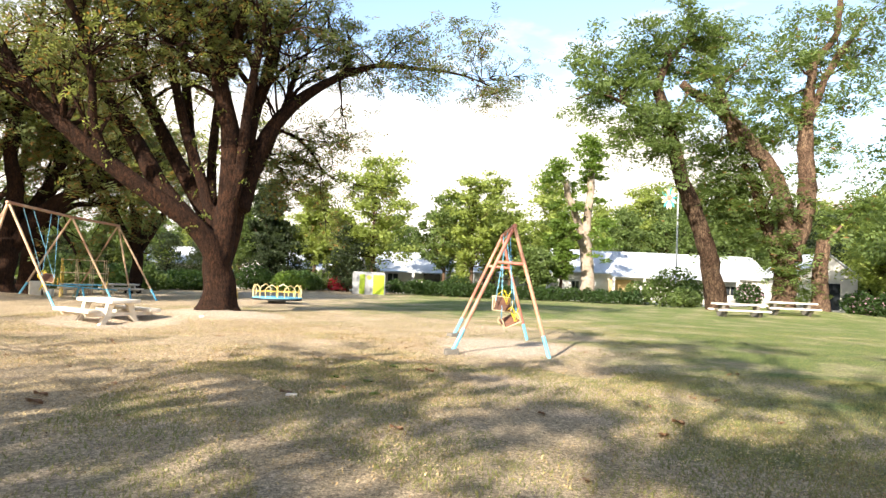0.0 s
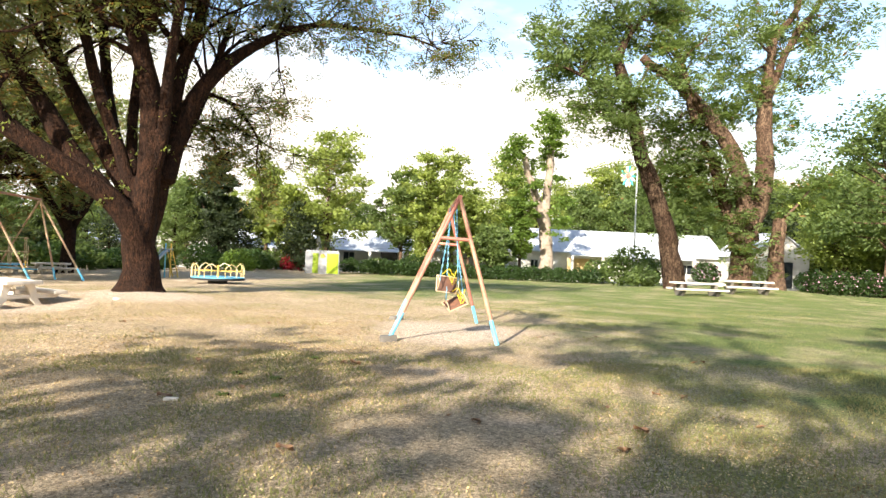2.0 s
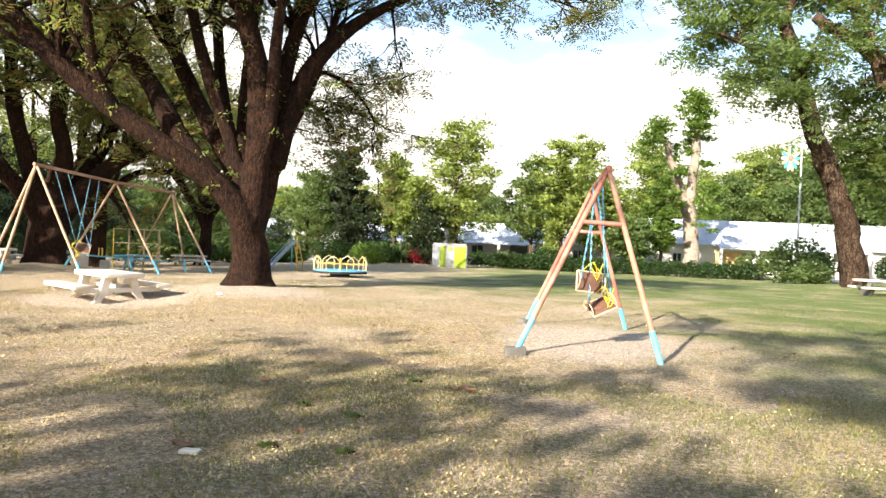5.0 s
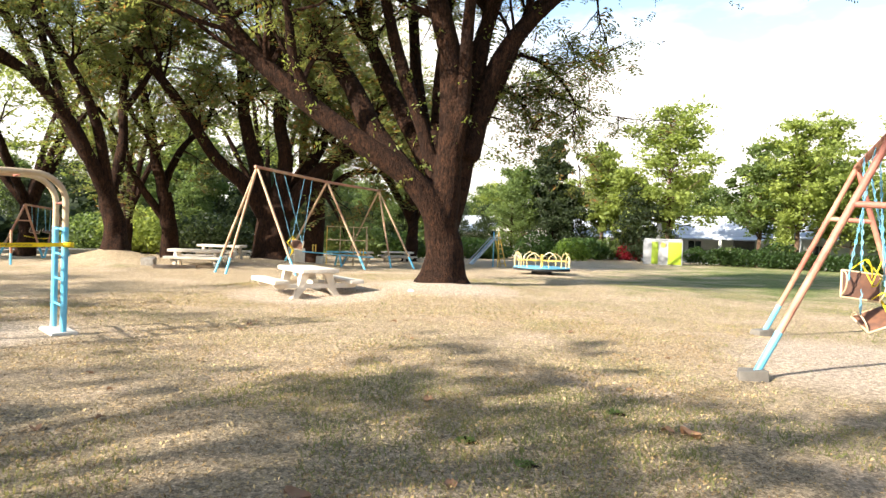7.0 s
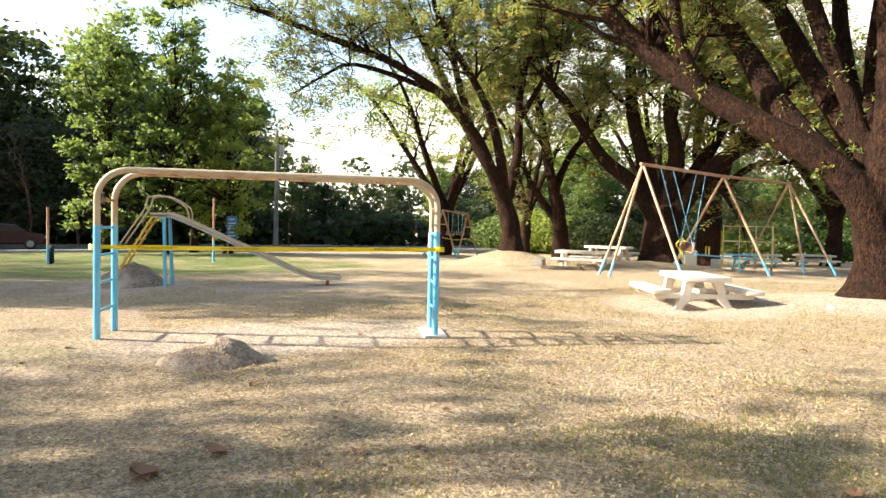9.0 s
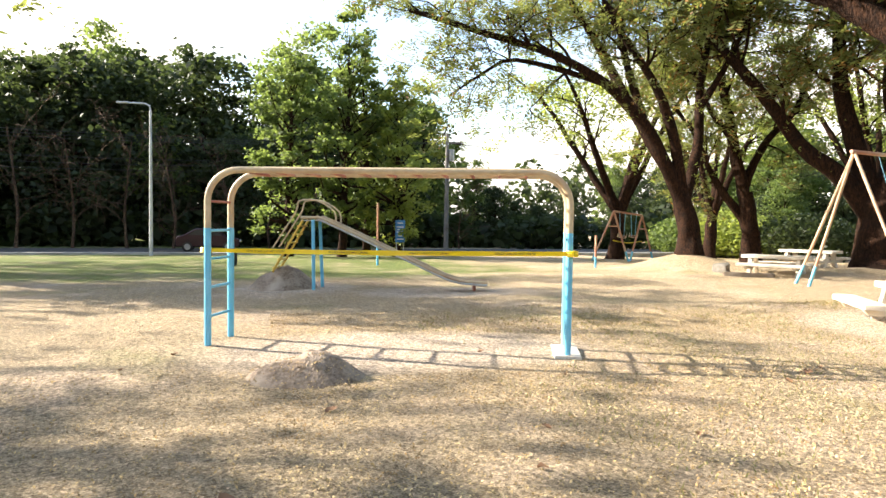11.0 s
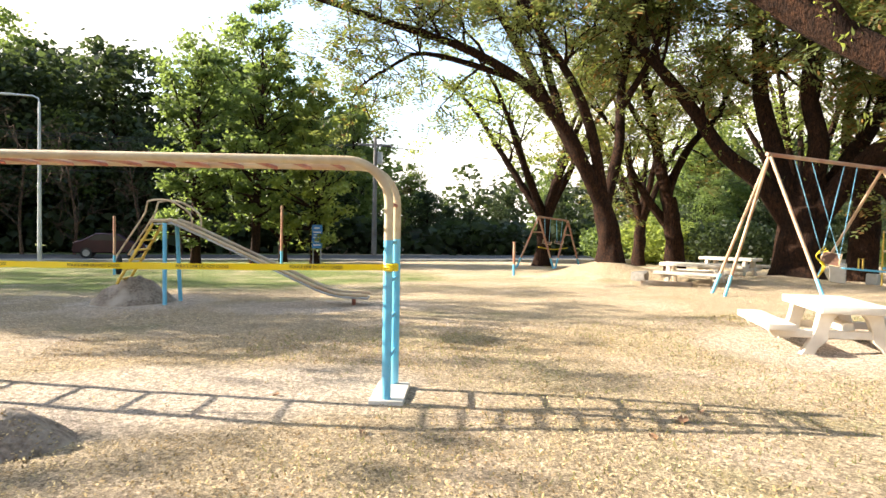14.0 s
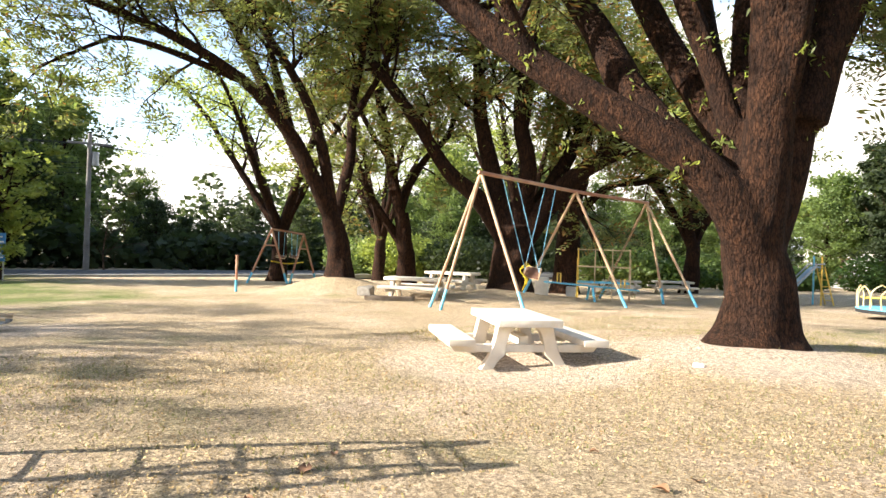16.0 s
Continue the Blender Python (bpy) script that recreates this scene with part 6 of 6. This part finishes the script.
picnic_table(-19.03, 24.24, 215, "white concrete picnic table under the trees", length=2.0)
climbing_frame(-16.99, 29.74, 35)
seesaw(-15.59, 28.65, 60)
for bx, by, sz, tn in ((-17.36, 28.30, (0.45, 0.3, 0.6), 40), (-18.89, 31.94, (0.4, 0.3, 0.4), 10)):
    block("concrete_block", bx, by, sz, "white painted concrete block under the trees", "concrete block", M_CONCRETE, tn, 2)
for bx, by, tn in ((-20.01, 41.51, 50), (-21.73, 39.64, 35), (-20.58, 27.12, 20)):
    picnic_table(bx, by, tn, "white concrete table far under the trees", "far picnic tables", 1.9)
block("rock", -20.61, 23.38, (0.5, 0.35, 0.3), "weathered grey stone in the grass", "rock", M_CONCRETE_GREY, 20, 5, 0.1, 0.12)
block("tree_root", -18.95, 23.11, (1.5, 0.4, 0.12), "pale exposed root on the soil", "root", M_BARK_PALE, 50, 6, 0.05, 0.08)
block("rock", -6.72, 18.62, (0.13, 0.08, 0.04), "small white stone on the ground", "rock", M_CONCRETE, 20, 7, 0.03, 0.03)
block("rock", -1.90, 8.48, (0.14, 0.08, 0.035), "flat pale stone in the dry grass", "rock", M_CONCRETE, 0, 8, 0.015, 0.02)
tyre_post(-28.48, 6.72)
plain_post(-28.23, 12.54, 2.6)
plain_post(-24.97, 20.86, 1.3)
banner(-37.26, 15.36, 75)
street_lamp(-40.2, 2.0, 8.35, -104)
PX_, PY_ = -51.0, 21.9
utility_pole(PX_, PY_, 9.1)
for k in range(3):
    cable((PX_ - 0.3, PY_ - 0.5 + 0.5 * k, 7.7), (-44 - k, -40, 8.6 - 0.4 * k), 1.2)
    cable((PX_ - 0.3, PY_ - 0.5 + 0.5 * k, 6.4 - 0.3 * k), (-44 - k, -40, 6.8 - 0.4 * k), 1.3)
    cable((PX_ - 0.3, PY_ - 0.5 + 0.5 * k, 7.7), (-53, 120, 8.6 - 0.4 * k), 1.6)
flower_lamp(22.44, 61.89, 11.33)
car(-45.5, 4.6, -90)
ROWS_H = [
    ((26.8, 78.0), 25.0, 9.0, 3.3, 6.0, "long low white house with a sheet roof", "x", [(-10.5, 1.2, 1.0, 1.0, "window"), (-5.0, 0, 3.0, 2.5, "ochre"), (2.0, 1.1, 1.4, 1.2, "window"), (8.0, 1.1, 2.2, 1.2, "window")], (1.0, 15.0, 1.6)),
    ((42.3, 71.0), 6.6, 8.0, 3.6, 6.2, "small white gabled house by the hedge", "y", [(0.4, 0, 1.9, 3.0, "dark")], None),
    ((8.2, 77.0), 8.0, 7.0, 2.7, 4.9, "white tent-like house with a steep roof", "x", [(-2.5, 1.0, 1.2, 1.0, "window")], None),
    ((-3.0, 79.0), 9.0, 7.0, 2.7, 4.7, "low white house behind the hedge", "x", [(-2.5, 1.0, 1.4, 1.1, "window"), (2.2, 0, 2.0, 2.3, "dark")], (0.0, 8.0, 1.5)),
    ((-14.5, 80.0), 9.0, 7.0, 2.7, 4.6, "low white house with a shaded porch", "x", [(-1.5, 0, 3.0, 2.4, "dark"), (2.5, 1.0, 1.4, 1.1, "window")], (0.0, 8.0, 1.5)),
    ((-24.5, 78.0), 6.5, 7.0, 2.9, 5.0, "white house behind the young trees", "y", [(0.0, 1.0, 1.4, 1.1, "window")], None),
    ((-33.0, 80.0), 8.0, 7.0, 2.8, 4.7, "white house half hidden by trees", "x", [(0.0, 1.0, 1.4, 1.1, "window")], None)]
for (hx, hy), w, d, wh, rh, lab, gab, ops, por in ROWS_H:
    house(hx, hy, w, d, wh, rh, lab, gab, ops, por)
for k in range(5):
    x0 = -4.6 + 4.9 * k
    leafy("hedge", "clipped dark green hedge along the lane", "hedge", [(x0 + 0.45 * i, 64 + 0.15 * math.sin(i * 2.1 + k), 0.62, 1.35 + 0.15 * math.sin(i * 1.7 + k)) for i in range(11)], 200 + k, M_HEDGE, 260, (0.2, 0.12))
leafy("hedge", "flowering hedge with pale pink blossoms", "hedge", [(31.5 + 0.8 * i, 49.5 + 0.4 * math.sin(i * 1.7), 0.95, 1.7 + 0.3 * math.sin(i * 2.3)) for i in range(16)], 210, M_HEDGE, 220, (0.24, 0.14), M_PINK)
leafy("flowering_bush", "round bush with pale pink blossoms", "bush", [(22.26, 46.92, 1.0, 1.7)], 211, M_HEDGE, 420, (0.2, 0.12), M_PINK)
for k, (bx, by, r, h, lf) in enumerate([(18.82, 49.96, 1.1, 1.6, M_LEAF_GREEN), (19.85, 54.91, 2.2, 3.4, M_LEAF_GREEN), (-13.28, 64.20, 1.6, 2.0, M_HEDGE), (-13.75, 60.19, 1.3, 1.9, M_LEAF_BRIGHT), (-11.97, 66.20, 1.4, 2.0, M_LEAF_GREEN), (-9.98, 66.19, 1.0, 1.6, M_RED_PLANT), (20.16, 65.94, 1.3, 2.4, M_LEAF_GREEN), (1.95, 66.08, 1.5, 2.0, M_HEDGE), (-1.77, 67.11, 1.2, 1.6, M_LEAF_GREEN), (-17.40, 62.24, 1.6, 2.4, M_HEDGE), (-22.27, 58.28, 3.0, 1.8, M_HEDGE), (-23.09, 50.27, 2.0, 2.2, M_LEAF_GREEN), (-35.78, 41.87, 3.0, 3.0, M_LEAF_DARK), (-41.25, 40.17, 3.0, 3.5, M_LEAF_LIGHT), (-44.55, 39.43, 3.0, 3.0, M_LEAF_GREEN), (-62.78, 33.77, 3.0, 3.0, M_LEAF_LIGHT), (-67.24, 31.71, 2.5, 2.0, M_LEAF_GREEN), (-26.91, 47.46, 2.6, 2.6, M_LEAF_GREEN), (-23.49, 48.32, 1.6, 2.0, M_HEDGE)]):
    leafy("bush", "leafy bush at the edge of the lawn", "bush", [(bx, by, r, h), (bx + r * 0.6, by + 0.3, r * 0.7, h * 0.7), (bx - r * 0.6, by - 0.2, r * 0.65, h * 0.8)], 230 + k, lf, 90, (0.3, 0.17))


for k, (wx, wy) in enumerate(((-0.88, 8.76), (-1.59, 9.91), (-1.08, 9.69), (-1.46, 8.73), (-0.8, 11.21))):
    leafy("weed", "small green weed in the dry grass", "weed", [(wx, wy, 0.05, 0.035), (wx + 0.04, wy + 0.02, 0.035, 0.03)], 260 + k, M_LEAF_GREEN, 90, (0.05, 0.018))


# ---------------------------------------------------------------- litter and grass
def scatter_ground():
    rng = np.random.default_rng(3)

    def heights(p):
        mx, my, rx, ry, h = SOIL_HEAP
        return np.array([rise(a, b) + (max(0.0, mound_height(a - mx, b - my, rx, ry, h, 2)) if math.hypot((a - mx) / rx, (b - my) / ry) < 1 else 0.0) for a, b in p])

    def spots(k, x0, x1, y0, y1):
        p = np.stack([rng.uniform(x0, x1, k), rng.uniform(y0, y1, k)], 1)
        n = np.array([noise.noise(Vector((a * 0.45, b * 0.45, 11))) for a, b in p])
        bare = np.zeros(k)
        for cx, cy, rx, ry in BARE:
            bare = np.maximum(bare, 0.9 * (np.hypot((p[:, 0] - cx) / rx, (p[:, 1] - cy) / ry) < 1.05))
        return p[(rng.uniform(-0.75, 0.5, k) < n) & (rng.uniform(0, 1, k) > bare)]

    near = np.concatenate([spots(90000, -12, 0.5, 8, 19), spots(45000, -8, 4, 5, 13), spots(12000, -3, 6, 1, 9), spots(24000, -20, 2, 8, 24), spots(26000, -20, -7, 1, 12)])
    c = np.column_stack([near, heights(near) + 0.012])
    tagged(new("leaf_litter", quad_mesh("leaf_litter", leaf_quads(c, 0.025, 0.013, rng, 0.85, 0.0), M_LITTER)), "small dry yellow-brown leaves strewn on the soil", "leaf litter", kind="stuff")
    tufts = np.concatenate([spots(120000, -4, 8, 1.5, 12), spots(50000, -12, 6, 10, 26), spots(40000, 2, 16, 6, 26)])
    n2 = np.array([noise.noise(Vector((a * 0.6, b * 0.6, 31))) for a, b in tufts])
    tufts = tufts[n2 > -0.25]
    h = rng.uniform(0.015, 0.045, len(tufts))[:, None]
    b = np.column_stack([tufts, heights(tufts)])
    az = rng.uniform(0, 2 * np.pi, len(tufts))
    w = np.stack([np.cos(az), np.sin(az), 0 * az], 1) * 0.006
    tip = np.stack([rng.normal(0, 0.5, len(tufts)), rng.normal(0, 0.5, len(tufts)), np.ones(len(tufts))], 1) * h
    tagged(new("grass", quad_mesh("grass", np.stack([b - w, b + w, b + tip + w * 0.2, b + tip - w * 0.2], 1), M_GRASS)), "short sparse dry grass blades", "grass", kind="stuff")
    for k in range(46):
        x, y = rng.uniform(-9, 6), rng.uniform(4, 16)
        big_leaf(x, y, rng.uniform(0.06, 0.11), rng.uniform(0, 360), int(rng.integers(0, 3)))


def leaf_mesh(seed):
    s, n = Shape(), 7
    for i in range(n):
        t = i / (n - 1)
        w = 0.42 * math.sin(math.pi * (0.06 + 0.9 * t)) ** 0.8
        curl = 0.16 * math.sin(t * 3 + seed) + 0.05
        for q in (-1, 0, 1):
            s.v.append(Vector((t - 0.5, q * w, curl + abs(q) * (0.18 + 0.1 * math.sin(seed * 2 + i)))))
    for i in range(n - 1):
        for q in range(2):
            a = i * 3 + q
            s.f.append((a, a + 1, a + 4, a + 3))
    return s.mesh("fallen_leaf", M_BIGLEAF)


LEAVES = [leaf_mesh(k) for k in range(3)]


def big_leaf(x, y, size, turn, k):
    ob = new("fallen_leaf", LEAVES[k])
    ob.matrix_basis = Matrix.LocRotScale((x, y, rise(x, y) + 0.004), Euler((0, 0, radians(turn))), (size, size, size))
    tagged(ob, "curled brown dead leaf on the ground", "leaf", "fallen leaves")


scatter_ground()
for x, y, sz, tn in ((-4.43, 7.26, 0.14, 30), (2.34, 6.90, 0.15, 80), (2.75, 7.59, 0.16, 10), (1.20, 7.79, 0.13, 40), (-0.16, 10.92, 0.15, 0), (-1.99, 8.55, 0.15, 20), (-0.45, 6.80, 0.14, 20), (-4.66, 7.73, 0.15, 50), (-0.16, 10.89, 0.13, 0), (-4.47, 7.29, 0.16, 60)):
    big_leaf(x, y, sz, tn, 1)
